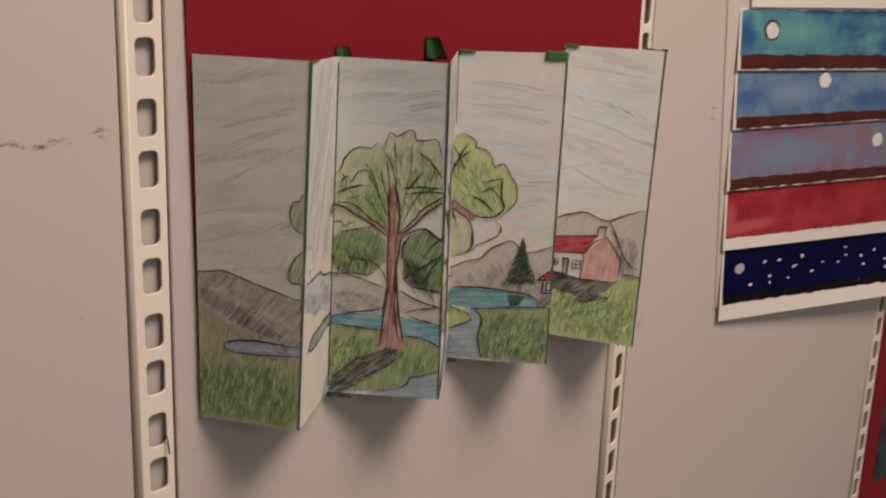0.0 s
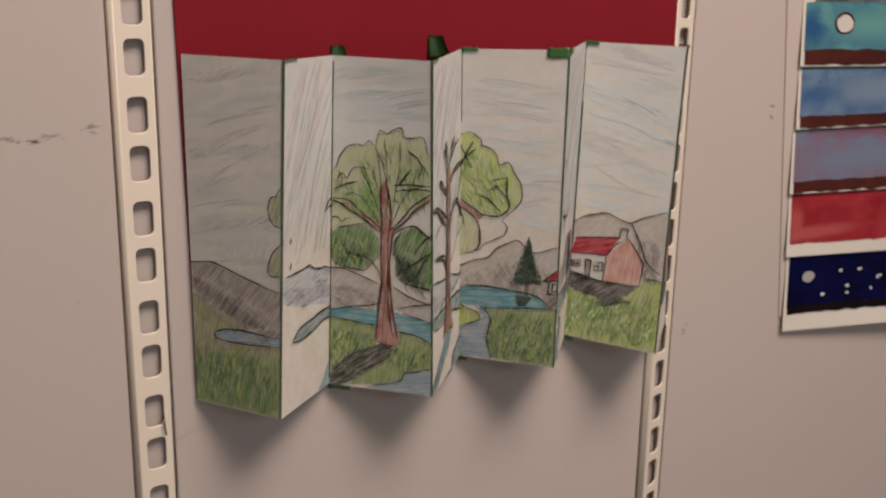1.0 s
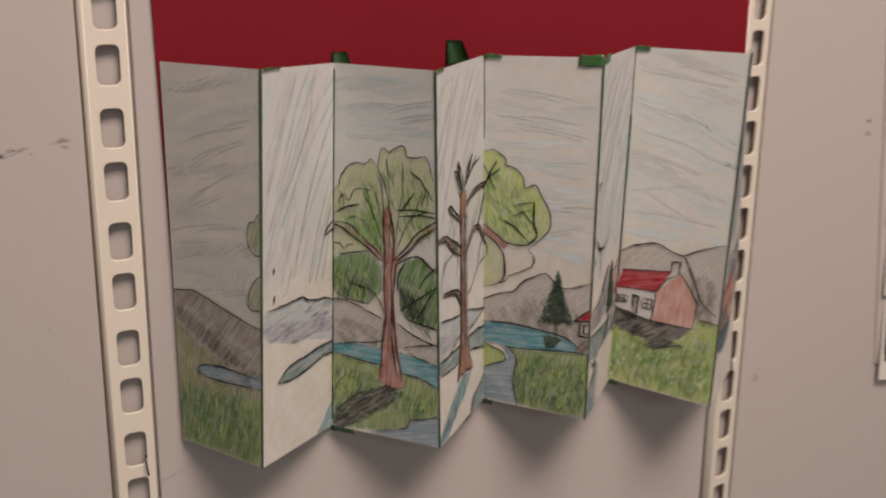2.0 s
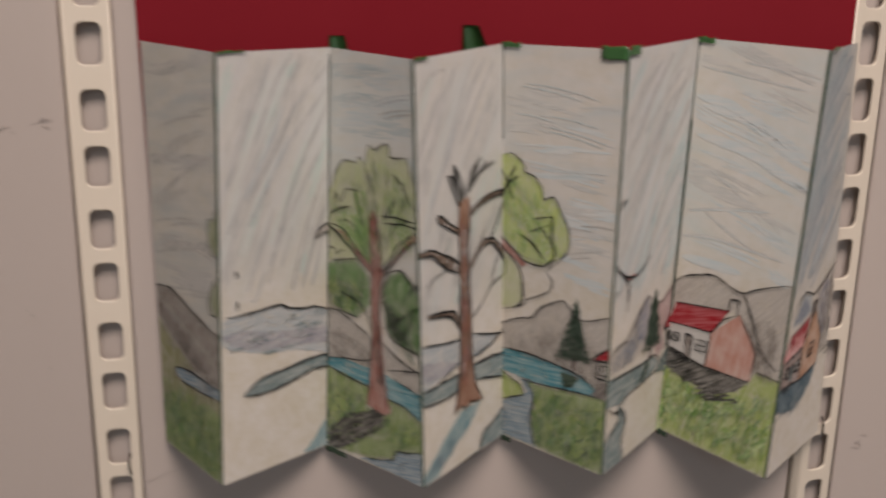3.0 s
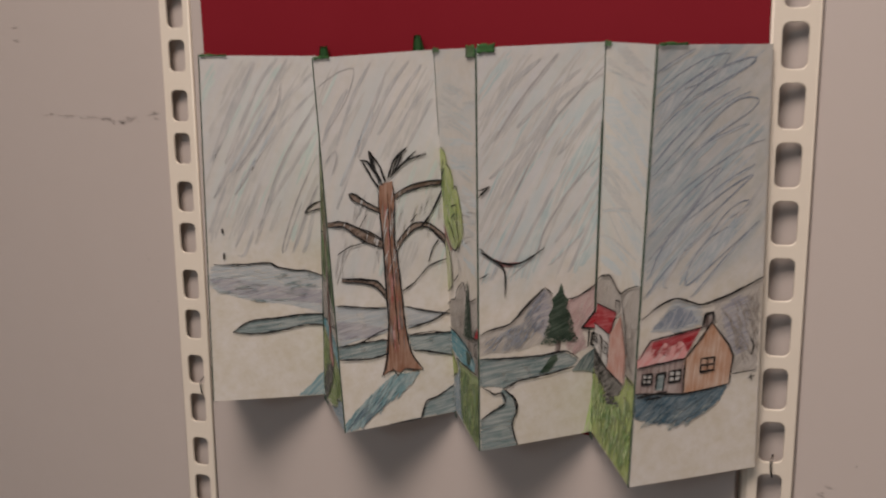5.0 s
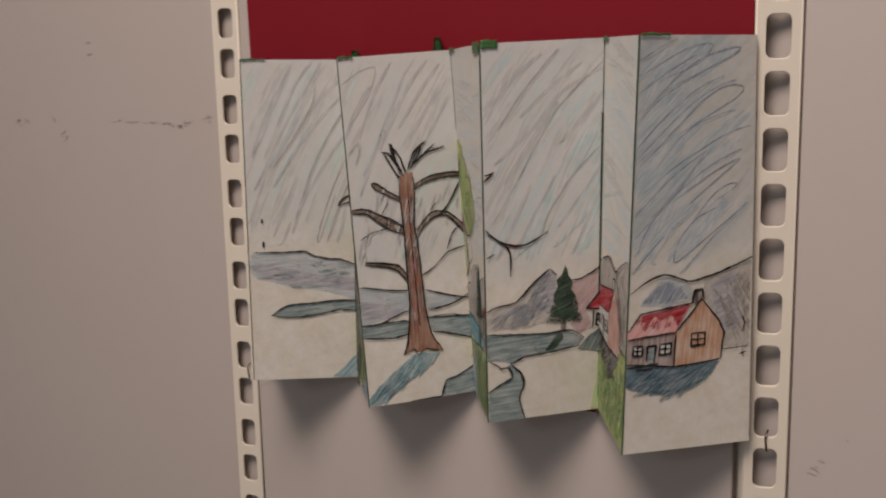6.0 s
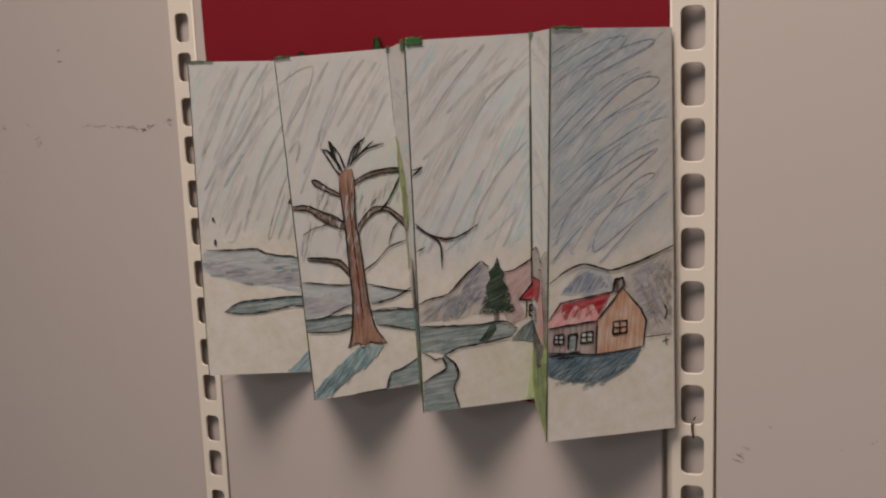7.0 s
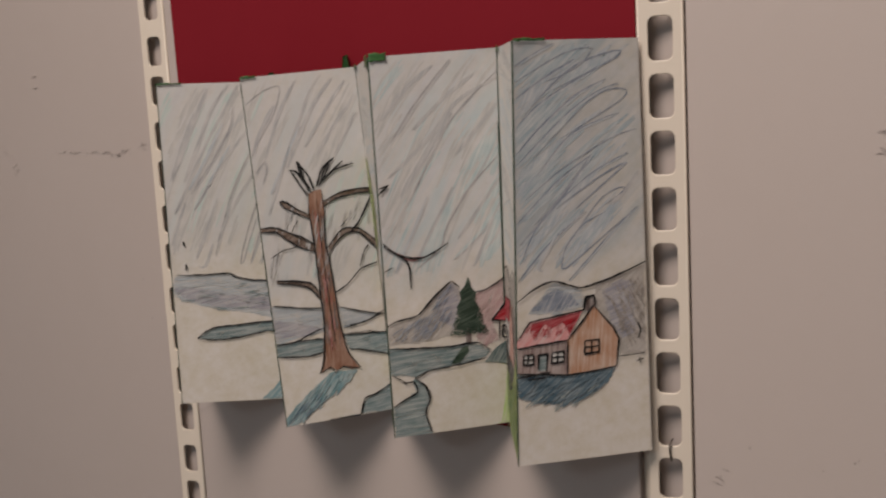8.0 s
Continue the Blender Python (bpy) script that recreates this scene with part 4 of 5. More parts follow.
# Skies: clusters of parallel strokes, level on the summer panels, slanting on the winter ones.
def cluster(k, tone, u, v, lean, long, rows, gap, width, low, bend=0.0, lift=0.00006):
    """A few parallel strokes side by side, with uneven ends, kept above the line v = low."""
    a = radians(lean)
    for i in range(rows):
        off, size = (i - rows / 2) * gap * PEN.uniform(0.8, 1.2), long * PEN.uniform(0.55, 1.15)
        slip = PEN.uniform(-0.25, 0.25) * long
        line = []
        for t in (0.0, 0.25, 0.5, 0.75, 1.0):
            x, y = slip + size * (t - 0.5), off + bend * size * 4 * t * (1 - t) + PEN.gauss(0, 0.12)
            line.append((u + (x * math.cos(a) - y * math.sin(a)) / WIDE, v + (x * math.sin(a) + y * math.cos(a)) / HIGH))
        line = [p for p in spline(line, 4.0) if 3 < p[0] < 997 and low + 25 * noise.noise(Vector((p[0] * 0.01, k, 2))) < p[1] < 995]
        if len(line) > 4:
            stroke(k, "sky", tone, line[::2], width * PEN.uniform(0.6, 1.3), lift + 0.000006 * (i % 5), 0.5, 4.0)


# Broad faint shading by the side of the pencil, level on the summer panels.
for k, low, lean, many, tones in ((0, 425, 8, 16, (SOFTGREY, GREYWASH)), (2, 800, 5, 14, (SKYWASH, SKYBLUE)), (4, 430, -4, 24, (SKYWASH, SKYGREY)), (6, 450, -14, 16, (SKYWASH, SKYGREY))):
    for i in range(many):
        cluster(k, tones[i % 2], PEN.uniform(50, 950), PEN.uniform(low + 10, 985), PEN.gauss(lean, 4), PEN.uniform(25, 60), PEN.randint(2, 5), 1.3, 1.5, low, PEN.gauss(0, 0.03), 0.00005 + 0.000001 * i)
for k, u, v, lean, long, tone in ((0, 330, 760, 28, 50, SOFTGREY), (0, 420, 700, 30, 56, SOFTGREY), (0, 350, 660, 24, 40, SOFTGREY), (0, 560, 800, 20, 44, SOFTGREY), (0, 480, 610, 12, 50, SOFTGREY), (0, 300, 560, 8, 44, GREYWASH), (0, 640, 860, 14, 40, SOFTGREY),
                                  (2, 700, 905, 14, 46, STORMBLUE), (2, 760, 880, 12, 36, SOFTGREY), (2, 640, 945, 8, 50, SKYBLUE), (2, 300, 900, 6, 40, SKYBLUE), (2, 400, 960, 8, 44, SKYBLUE),
                                  (4, 500, 900, -8, 50, SKYBLUE), (4, 640, 720, 4, 40, SKYBLUE), (4, 760, 600, 4, 36, SOFTGREY), (4, 420, 840, -6, 44, SKYBLUE), (4, 700, 800, -10, 40, SKYBLUE), (4, 760, 540, 14, 22, SOFTGREY)):
    cluster(k, tone, u, v, lean, long, 2, 2.4, 0.8, 430, 0.03, 0.00014)
# The winter skies are shaded broadly along the slant of the strokes.
for k, low, steep, flat, long, bend, tones, many in ((1, 480, 72, 58, 56, 0.02, (GREYWASH, TEALWASH, GREYWASH), 26), (3, 400, 72, 54, 50, 0.02, (GREYWASH, TEALWASH, GREYWASH), 22),
                                                     (5, 425, 68, 50, 80, 0.04, (GREYWASH, STORMTEAL, GREYWASH), 28), (7, 470, 48, 33, 66, 0.03, (BLUEWASH, STORMBLUE, BLUEWASH), 40)):
    for i in range(many):
        u = PEN.triangular(-60, 900, 100) if k == 7 else PEN.uniform(0, 1000)
        v = PEN.uniform(low, 985)
        lean = steep + (flat - steep) * (v - low) / (1000 - low) + PEN.gauss(0, 1.5)
        cluster(k, tones[i % 3], u, v, lean, long * PEN.uniform(0.5, 1.1), PEN.randint(2, 5), 1.5, 1.6, low, bend, 0.00005 + 0.0000005 * i)
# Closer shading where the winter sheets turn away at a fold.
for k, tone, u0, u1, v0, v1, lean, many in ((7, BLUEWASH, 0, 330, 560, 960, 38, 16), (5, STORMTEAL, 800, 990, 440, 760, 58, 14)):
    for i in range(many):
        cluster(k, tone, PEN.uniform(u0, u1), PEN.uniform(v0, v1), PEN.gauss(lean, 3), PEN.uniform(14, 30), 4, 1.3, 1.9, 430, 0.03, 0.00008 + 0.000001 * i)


def swing(k, tone, width, points):
    """A long soft pencil line, gone over lightly beside itself."""
    stroke(k, "sky", tone, points, width, 0.00015, 0.3, 3.0)
    if len(points) < 5:
        slip = PEN.uniform(8, 16)
        stroke(k, "sky", SKYWASH if k == 6 else STORMBLUE if tone is STORMDARK else STORMGREY, [(u + slip, v - 2) for u, v in points], width * 1.3, 0.00012, 0.2, 3.0)


swing(1, STORMGREY, 1.9, [(448, 984), (375, 936), (292, 879), (80, 719)])
swing(1, STORMGREY, 1.2, [(636, 994), (472, 923), (325, 816), (177, 704)])
swing(1, STORMGREY, 1.0, [(724, 993), (548, 897), (362, 796), (70, 606)])
swing(1, STORMLINE, 0.9, [(669, 928), (623, 858), (437, 757), (232, 665)])
swing(1, STORMGREY, 1.3, [(986, 967), (643, 864), (438, 763), (233, 672)])
swing(1, STORMGREY, 1.1, [(981, 914), (617, 793), (247, 615)])
swing(1, STORMLINE, 0.9, [(988, 881), (752, 759), (584, 645), (411, 470)])
swing(1, STORMGREY, 1.4, [(951, 789), (601, 619), (435, 514)])
swing(1, STORMLINE, 1.0, [(964, 722), (776, 589), (646, 456), (669, 448), (729, 505), (825, 587)])
swing(1, STORMLINE, 1.3, [(967, 636), (808, 509), (731, 440)])
swing(1, STORMGREY, 1.2, [(932, 584), (864, 481), (818, 440)])
swing(1, STORMGREY, 1.2, [(467, 648), (318, 530), (233, 463)])
swing(1, STORMGREY, 1.0, [(174, 667), (122, 636), (70, 606)])
swing(1, STORMGREY, 1.6, [(314, 911), (166, 799), (60, 706)])
swing(1, STORMBLUE, 1.6, [(619, 812), (412, 700), (247, 615)])
swing(1, STORMGREY, 1.0, [(171, 642), (64, 544), (31, 507)])
swing(1, STORMGREY, 1.0, [(395, 509), (309, 440), (255, 440)])
swing(1, STORMBLUE, 1.8, [(566, 877), (400, 777), (214, 678)])
swing(3, STORMLINE, 0.7, [(13, 926), (174, 958), (292, 969), (321, 957), (238, 890), (47, 807)])
swing(3, STORMLINE, 0.7, [(23, 735), (116, 765), (118, 739), (74, 704)])
swing(3, STORMGREY, 1.0, [(455, 979), (286, 896), (125, 776)])
swing(3, STORMGREY, 1.1, [(581, 953), (339, 799), (85, 615)])
swing(3, STORMGREY, 1.3, [(772, 977), (558, 895), (294, 741)])
swing(3, STORMGREY, 1.0, [(957, 927), (743, 846), (552, 763)])
swing(3, STORMGREY, 0.9, [(955, 876), (822, 814), (709, 758)])
swing(3, STORMGREY, 1.5, [(249, 919), (80, 836), (13, 779)])
swing(3, STORMBLUE, 1.3, [(451, 854), (249, 743), (131, 673)])
swing(3, STORMGREY, 1.2, [(881, 966), (668, 884), (474, 795)])
swing(5, STORMGREY, 1.4, [(478, 969), (238, 909), (53, 838)])
swing(5, STORMLINE, 1.2, [(617, 979), (336, 875), (127, 781)])
swing(5, STORMLINE, 1.2, [(992, 943), (771, 879), (566, 805), (287, 648), (68, 535)])
swing(5, STORMGREY, 1.3, [(982, 926), (657, 873), (424, 787), (89, 692)])
swing(5, STORMGREY, 1.2, [(992, 866), (831, 809), (623, 736)])
swing(5, STORMLINE, 1.2, [(992, 729), (750, 651), (541, 554), (467, 495), (242, 440)])
swing(5, STORMGREY, 1.2, [(992, 673), (806, 595), (619, 518)])
swing(5, STORMTEAL, 1.5, [(992, 617), (833, 538), (577, 464)])
swing(5, STORMGREY, 1.2, [(915, 564), (798, 477), (735, 440)])
swing(5, STORMGREY, 2.0, [(609, 846), (405, 753), (166, 638)])
swing(5, STORMGREY, 1.2, [(803, 941), (565, 887), (298, 809)])
swing(5, STORMTEAL, 2.2, [(978, 779), (821, 698), (640, 620)])
swing(5, STORMTEAL, 2.4, [(992, 589), (933, 528), (827, 483)])
swing(5, STORMBLUE, 1.2, [(386, 633), (230, 530), (93, 441)])
swing(5, STORMGREY, 1.1, [(594, 655), (415, 551), (251, 462)])
swing(7, STORMDARK, 0.8, [(6, 942), (165, 970), (314, 992)])
swing(7, STORMDARK, 0.7, [(16, 908), (380, 967), (595, 981), (608, 972), (528, 942), (396, 922), (247, 905)])
swing(7, STORMDARK, 1.1, [(16, 870), (247, 917), (479, 955)])
swing(7, STORMDARK, 1.0, [(82, 833), (314, 903), (528, 947), (809, 972), (838, 962), (644, 932), (314, 888)])
swing(7, STORMDARK, 0.7, [(8, 803), (181, 853), (363, 888), (661, 935)])
swing(7, STORMDARK, 1.1, [(16, 744), (198, 803), (479, 873), (719, 907)])
swing(7, STORMDARK, 0.8, [(16, 719), (396, 828), (644, 878), (818, 897)])
swing(7, STORMDARK, 0.7, [(148, 734), (561, 853), (760, 883), (889, 879), (842, 858), (644, 823), (363, 776)])
swing(7, STORMDARK, 0.8, [(165, 691), (413, 778), (661, 813), (818, 828)])
swing(7, STORMDARK, 0.8, [(82, 639), (314, 694), (528, 734), (776, 773), (958, 788)])
swing(7, STORMDARK, 0.8, [(16, 585), (314, 674), (595, 734)])
swing(7, STORMDARK, 1.4, [(33, 535), (330, 629), (578, 729)])
swing(7, STORMDARK, 0.8, [(49, 495), (148, 565), (380, 654), (611, 729)])
swing(7, STORMDARK, 0.8, [(148, 580), (561, 684), (884, 734)])
swing(7, STORMDARK, 1.0, [(314, 614), (644, 679), (851, 709), (834, 700), (561, 634), (462, 609)])
swing(7, STORMBLUE, 1.4, [(190, 470), (165, 483), (314, 550), (528, 604)])
swing(7, STORMDARK, 0.7, [(380, 520), (644, 624), (809, 652), (842, 644), (694, 614)])
swing(7, STORMDARK, 0.8, [(694, 597), (512, 570), (380, 520), (347, 475), (388, 473), (528, 505), (842, 580)])
swing(7, STORMDARK, 0.7, [(396, 440), (727, 545), (942, 604)])
swing(7, STORMDARK, 0.8, [(16, 450), (247, 530), (479, 589)])
swing(7, STORMGREY, 1.2, [(958, 689), (842, 644), (727, 614)])
swing(6, SKYWASH, 5.1, [(33, 867), (288, 856), (615, 811), (955, 762)])
swing(6, SKYWASH, 4.1, [(92, 847), (453, 828), (910, 751)])
swing(6, SKYWASH, 4.4, [(72, 777), (439, 761), (773, 722), (992, 694)])
swing(6, SKYGREY, 1.0, [(67, 700), (211, 699), (532, 642), (623, 624)])
swing(6, SKYGREY, 1.0, [(63, 592), (360, 615), (726, 632)])
swing(6, SKYGREY, 1.2, [(208, 597), (415, 564), (624, 536)])
swing(6, SKYGREY, 1.2, [(25, 527), (320, 539), (879, 527)])
swing(6, SKYWASH, 4.1, [(50, 473), (270, 476), (552, 473)])
swing(6, SKYGREY, 0.8, [(54, 937), (352, 928), (856, 911)])
swing(6, SKYWASH, 2.0, [(500, 835), (720, 806), (969, 759)])
swing(6, SKYWASH, 2.0, [(666, 726), (833, 710), (992, 692)])
swing(6, SKYGREY, 0.8, [(388, 956), (635, 950), (896, 925)])

# Blades of grass, leaf scribbles and slanting hill shading over the patches.
GRASS = {0: [(20, 10), (980, 10), (980, 190), (600, 200), (30, 190)], 2: [(20, 20), (300, 20), (560, 150), (980, 150), (980, 110), (700, 60), (450, 170), (20, 190)],
         4: [(330, 10), (985, 10), (985, 175), (330, 175)], 6: [(15, 10), (985, 10), (985, 215), (700, 180), (400, 150), (15, 190)]}
for k, ring in GRASS.items():
    for tone, many in (((LEAFDARK, 120), (YELLOWGREEN, 70), (GREEN, 110), (LEAFDEEP, 80)) if k != 6 else ((LEAFDARK, 130), (SNOWGREEN, 80), (GREEN, 140), (LEAFMID, 90))):
        hatch(k, "grass", tone, ring, int(many * 0.75), 10.0, 76, 18, 0.75, 0.12, clump=len(tone.name) * 1.7 + k)
for k, ring, tone, many, lean in ((0, [(10, 300), (10, 380), (300, 370), (980, 300), (980, 190), (700, 190), (400, 240)], GRAPHITE_DARK, 60, -38),
                                  (2, [(20, 340), (500, 310), (500, 255), (20, 255)], GRAPHITE, 50, -25), (4, [(30, 285), (480, 350), (900, 330), (960, 210), (400, 230), (30, 250)], GRAPHITE, 90, -55),
                                  (6, [(640, 370), (960, 400), (940, 220), (820, 230)], GRAPHITE, 70, -72),
                                  (5, [(30, 290), (330, 330), (560, 415), (560, 300), (300, 250), (30, 250)], VIOLETBLUE, 70, 48), (7, [(640, 410), (980, 460), (980, 260), (850, 260)], GRAPHITE, 80, -62),
                                  (1, [(30, 385), (980, 380), (980, 300), (400, 290), (30, 320)], GRAPHITE_BLUE, 36, 2)):
    hatch(k, "hill", tone, ring, many, 9.0, lean, 8, 0.5, 0.03)
for ring, tone, many in (([(20, 660), (150, 730), (450, 750), (520, 780), (700, 785), (960, 740), (960, 600), (500, 520), (20, 570)], LEAFPALE, 70), ([(60, 640), (300, 640), (480, 600), (480, 530), (200, 540)], LEAFMID, 60), ([(20, 660), (150, 730), (700, 785), (960, 740), (960, 600), (20, 570)], SNOWGREEN, 70), ([(20, 660), (150, 730), (700, 785), (960, 740), (960, 560), (500, 520), (20, 540)], LEAFDARK, 40), ([(20, 470), (440, 480), (440, 390), (20, 360)], LEAFDEEP, 40), ([(20, 470), (440, 480), (440, 390), (20, 360)], YELLOWGREEN, 36),
                         ([(640, 470), (960, 460), (960, 300), (660, 330)], LEAFDEEP, 40)):
    hatch(2, "crown", tone, ring, many, 8.0, 108, 12, 0.6, 0.05)
hatch(2, "crown", LEAFMID, [(200, 560), (330, 690), (480, 700), (500, 530), (330, 545)], 60, 9.0, 112, 10, 0.8, 0.04)
hatch(2, "crown", LEAFMID, [(650, 700), (860, 760), (960, 700), (960, 560), (760, 560)], 36, 9.0, 98, 10, 0.7, 0.04)
hatch(2, "crown", LEAFDARK, [(230, 545), (330, 620), (480, 600), (490, 525)], 30, 9.0, 116, 8, 0.7, 0.04)
hatch(2, "crown", DARKHATCH, [(650, 440), (760, 450), (860, 380), (960, 350), (840, 348), (690, 370)], 34, 9.0, 118, 14, 0.5, 0.06)
hatch(2, "crown", LEAFDEEP, [(10, 470), (300, 470), (440, 430), (400, 395), (150, 385), (10, 420)], 40, 9.0, 122, 10, 0.6, 0.06)
hatch(4, "crown", LEAFMID, [(20, 710), (200, 700), (480, 620), (520, 520), (380, 470), (20, 540)], 70, 8.0, 112, 12, 0.6, 0.05)
hatch(4, "crown", SNOWGREEN, [(20, 710), (200, 700), (480, 620), (520, 520), (380, 470), (20, 540)], 60, 9.0, 112, 12, 0.6, 0.05)
for k, ring in ((4, [(520, 264), (695, 432), (868, 270)]), (5, [(500, 258), (690, 426), (845, 255)])):
    for lean in (-32, 212):
        hatch(k, "pine", PINE, ring, 210, 3.4, lean, 16, 0.46, 0.08, 0.00098)
hatch(3, "trunk", BARKDARK, [(452, 650), (478, 650), (482, 300), (478, 190), (448, 190)], 30, 12.0, 89, 3, 0.45, 0.02)
hatch(3, "trunk", BARKDARK, [(522, 650), (545, 650), (566, 300), (605, 190), (548, 190)], 30, 12.0, 91, 4, 0.45, 0.02)
hatch(3, "trunk", BARKRED, [(470, 640), (530, 640), (545, 300), (560, 200), (480, 200)], 26, 12.0, 89, 3, 0.4, 0.02)
for ring in ([(573, 621), (690, 639), (990, 646), (990, 652), (691, 645), (574, 628)], [(455, 495), (314, 516), (123, 567), (123, 574), (314, 530), (456, 505)], [(440, 357), (375, 388), (274, 407), (274, 413), (376, 398), (441, 368)]):
    hatch(3, "trunk", INK, ring, 22, 2.6, 20 if ring[0][0] > 500 else 160, 10, 0.35, 0.02, 0.00105)
hatch(2, "trunk", TRUNKGREY, [(520, 480), (600, 480), (640, 170), (500, 170)], 12, 14.0, 88, 4, 0.4, 0.02)
for tone in (SHADOWGREY, DARKHATCH):
    hatch(2, "shadow", tone, [(5, 40), (120, 82), (330, 132), (590, 162), (680, 146), (560, 100), (330, 44), (120, 8), (5, 8)], 110, 11.0, 36, 8, 0.75, 0.02, 0.00098)
    hatch(6, "shadow", tone, [(20, 218), (350, 190), (740, 165), (600, 145), (380, 128), (30, 172)], 50, 9.0, 28, 7, 0.7, 0.02, 0.00098)
hatch(3, "shadow", SNOWBLUE, [(454, 144), (710, 142), (640, 108), (380, 50), (160, 4), (5, 2), (5, 30), (231, 98)], 90, 8.0, 50, 6, 0.8, 0.02, 0.0007)
hatch(3, "shadow", SHADOWBLUE, [(320, 90), (420, 80), (300, 40), (140, 8), (5, 5), (5, 20), (180, 66)], 26, 8.0, 50, 5, 0.7, 0.02, 0.00075)
hatch(7, "shadow", SHADOWBLUE, [(10, 222), (370, 210), (720, 216), (675, 182), (515, 150), (343, 135), (133, 146), (10, 165)], 76, 9.0, 30, 9, 0.8, 0.03, 0.0007)
hatch(7, "shadow", GRAPHITE_BLUE, [(10, 175), (700, 205), (640, 165), (515, 140), (343, 122), (133, 132), (10, 150)], 22, 7.0, 42, 7, 0.8, 0.03, 0.0006)
hatch(3, "sky", STORMGREY, [(20, 400), (980, 420), (980, 660), (20, 660)], 46, 13.0, 72, 6, 0.6, 0.03)
hatch(0, "grass", LEAFDARK, [(10, 10), (960, 10), (960, 90), (600, 150), (10, 140)], 90, 11.0, 58, 24, 0.95, 0.14)
hatch(0, "grass", LEAFDEEP, [(10, 60), (900, 60), (900, 130), (10, 140)], 34, 10.0, 66, 26, 0.8, 0.16)
hatch(4, "grass", LEAFDEEP, [(330, 10), (985, 10), (985, 60), (330, 90)], 50, 7.0, 70, 20, 0.6, 0.1)
hatch(2, "grass", LEAFDEEP, [(20, 30), (420, 60), (420, 190), (20, 200)], 60, 6.0, 80, 20, 0.6, 0.08)


for points in ([(540, 480), (520, 580), (500, 680), (465, 745)], [(560, 500), (575, 620), (560, 720), (540, 775)], [(585, 480), (640, 600), (690, 690), (700, 770)], [(600, 520), (720, 600), (800, 640), (870, 700)], [(520, 540), (420, 620), (330, 700)], [(500, 520), (380, 580), (250, 610), (150, 600)], [(700, 640), (780, 630), (900, 650)]):
    ink(2, "crown", 0.5, points)

# ---- the folded sheet itself ----
def panel_mesh(k):
    """A panel of paper with a real thickness, slightly wavy."""
    bm = bmesh.new()
    uv = bm.loops.layers.uv.new("uv")
    nu, nv = 8, 20
    rows = [[[bm.verts.new(on_sheet(k, i / nu, j / nv, h)) for i in range(nu + 1)] for j in range(nv + 1)] for h in (0.0, -0.00028)]
    where = {}
    for sheet in rows:
        for j, row in enumerate(sheet):
            for i, v in enumerate(row):
                where[v] = (i / nu * WIDE, j / nv * HIGH)
    for sheet in rows:
        for j in range(nv):
            for i in range(nu):
                bm.faces.new((sheet[j][i], sheet[j][i + 1], sheet[j + 1][i + 1], sheet[j + 1][i])).smooth = True
    rim = [(0, i) for i in range(nu)] + [(j, nu) for j in range(nv)] + [(nv, i) for i in range(nu, 0, -1)] + [(j, 0) for j in range(nv, 0, -1)]
    edge = [[bm.verts.new(sheet[j][i].co) for j, i in rim] for sheet in rows]
    for side in edge:
        for v, (j, i) in zip(side, rim):
            where[v] = (i / nu * WIDE, j / nv * HIGH)
    for i in range(len(rim)):
        bm.faces.new((edge[0][i - 1], edge[0][i], edge[1][i], edge[1][i - 1]))
    for f in bm.faces:
        for loop in f.loops:
            loop[uv].uv = where[loop.vert]
    return bm


drawing = tagged(new("folded_drawing"), "accordion-folded coloured pencil landscape of summer and winter on red card", "drawing")
PANELS = []
for k in range(8):
    PANELS.append(part("paper_panel", panel_mesh(k), SHEETS[k], drawing, ("summer landscape panel in coloured pencil" if k % 2 == 0 else "winter landscape panel in coloured pencil")))
for (k, name), m in MOTIFS.items():
    me = bpy.data.meshes.new(NAMES[name])
    me.from_pydata(m["verts"], [], m["faces"])
    layer = me.uv_layers.new(name="uv")
    for loop in me.loops:
        layer.data[loop.index].uv = m["uvs"][loop.vertex_index]
    for material in m["mats"]:
        me.materials.append(material)
    me.polygons.foreach_set("material_index", m["slots"])
    ob = new(NAMES[name], me)
    ob.parent = PANELS[k]
    if name in ("sky", "pond", "island", "bush", "grass", "hill", "lake", "water", "crown", "shadow"):
        tagged(ob, kind="stuff")

TAPE = painted("green_tape", (0.038, 0.115, 0.032), (0.02, 0.06, 0.02), 0.35, 1500.0, 0.5)
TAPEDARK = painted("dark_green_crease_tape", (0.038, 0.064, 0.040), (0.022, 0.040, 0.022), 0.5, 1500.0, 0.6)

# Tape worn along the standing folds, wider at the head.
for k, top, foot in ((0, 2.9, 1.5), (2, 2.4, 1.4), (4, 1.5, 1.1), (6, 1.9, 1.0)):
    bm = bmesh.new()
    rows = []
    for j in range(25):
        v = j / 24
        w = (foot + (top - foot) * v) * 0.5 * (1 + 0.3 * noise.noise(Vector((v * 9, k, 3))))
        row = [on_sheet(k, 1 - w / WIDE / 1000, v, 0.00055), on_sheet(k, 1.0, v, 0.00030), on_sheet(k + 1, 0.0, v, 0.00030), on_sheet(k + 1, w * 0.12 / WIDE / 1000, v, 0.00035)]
        rows.append([bm.verts.new(p) for p in row])
    for a, b in zip(rows, rows[1:]):
        for i in range(3):
            bm.faces.new((a[i], a[i + 1], b[i + 1], b[i]))
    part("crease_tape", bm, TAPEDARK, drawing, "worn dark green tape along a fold")
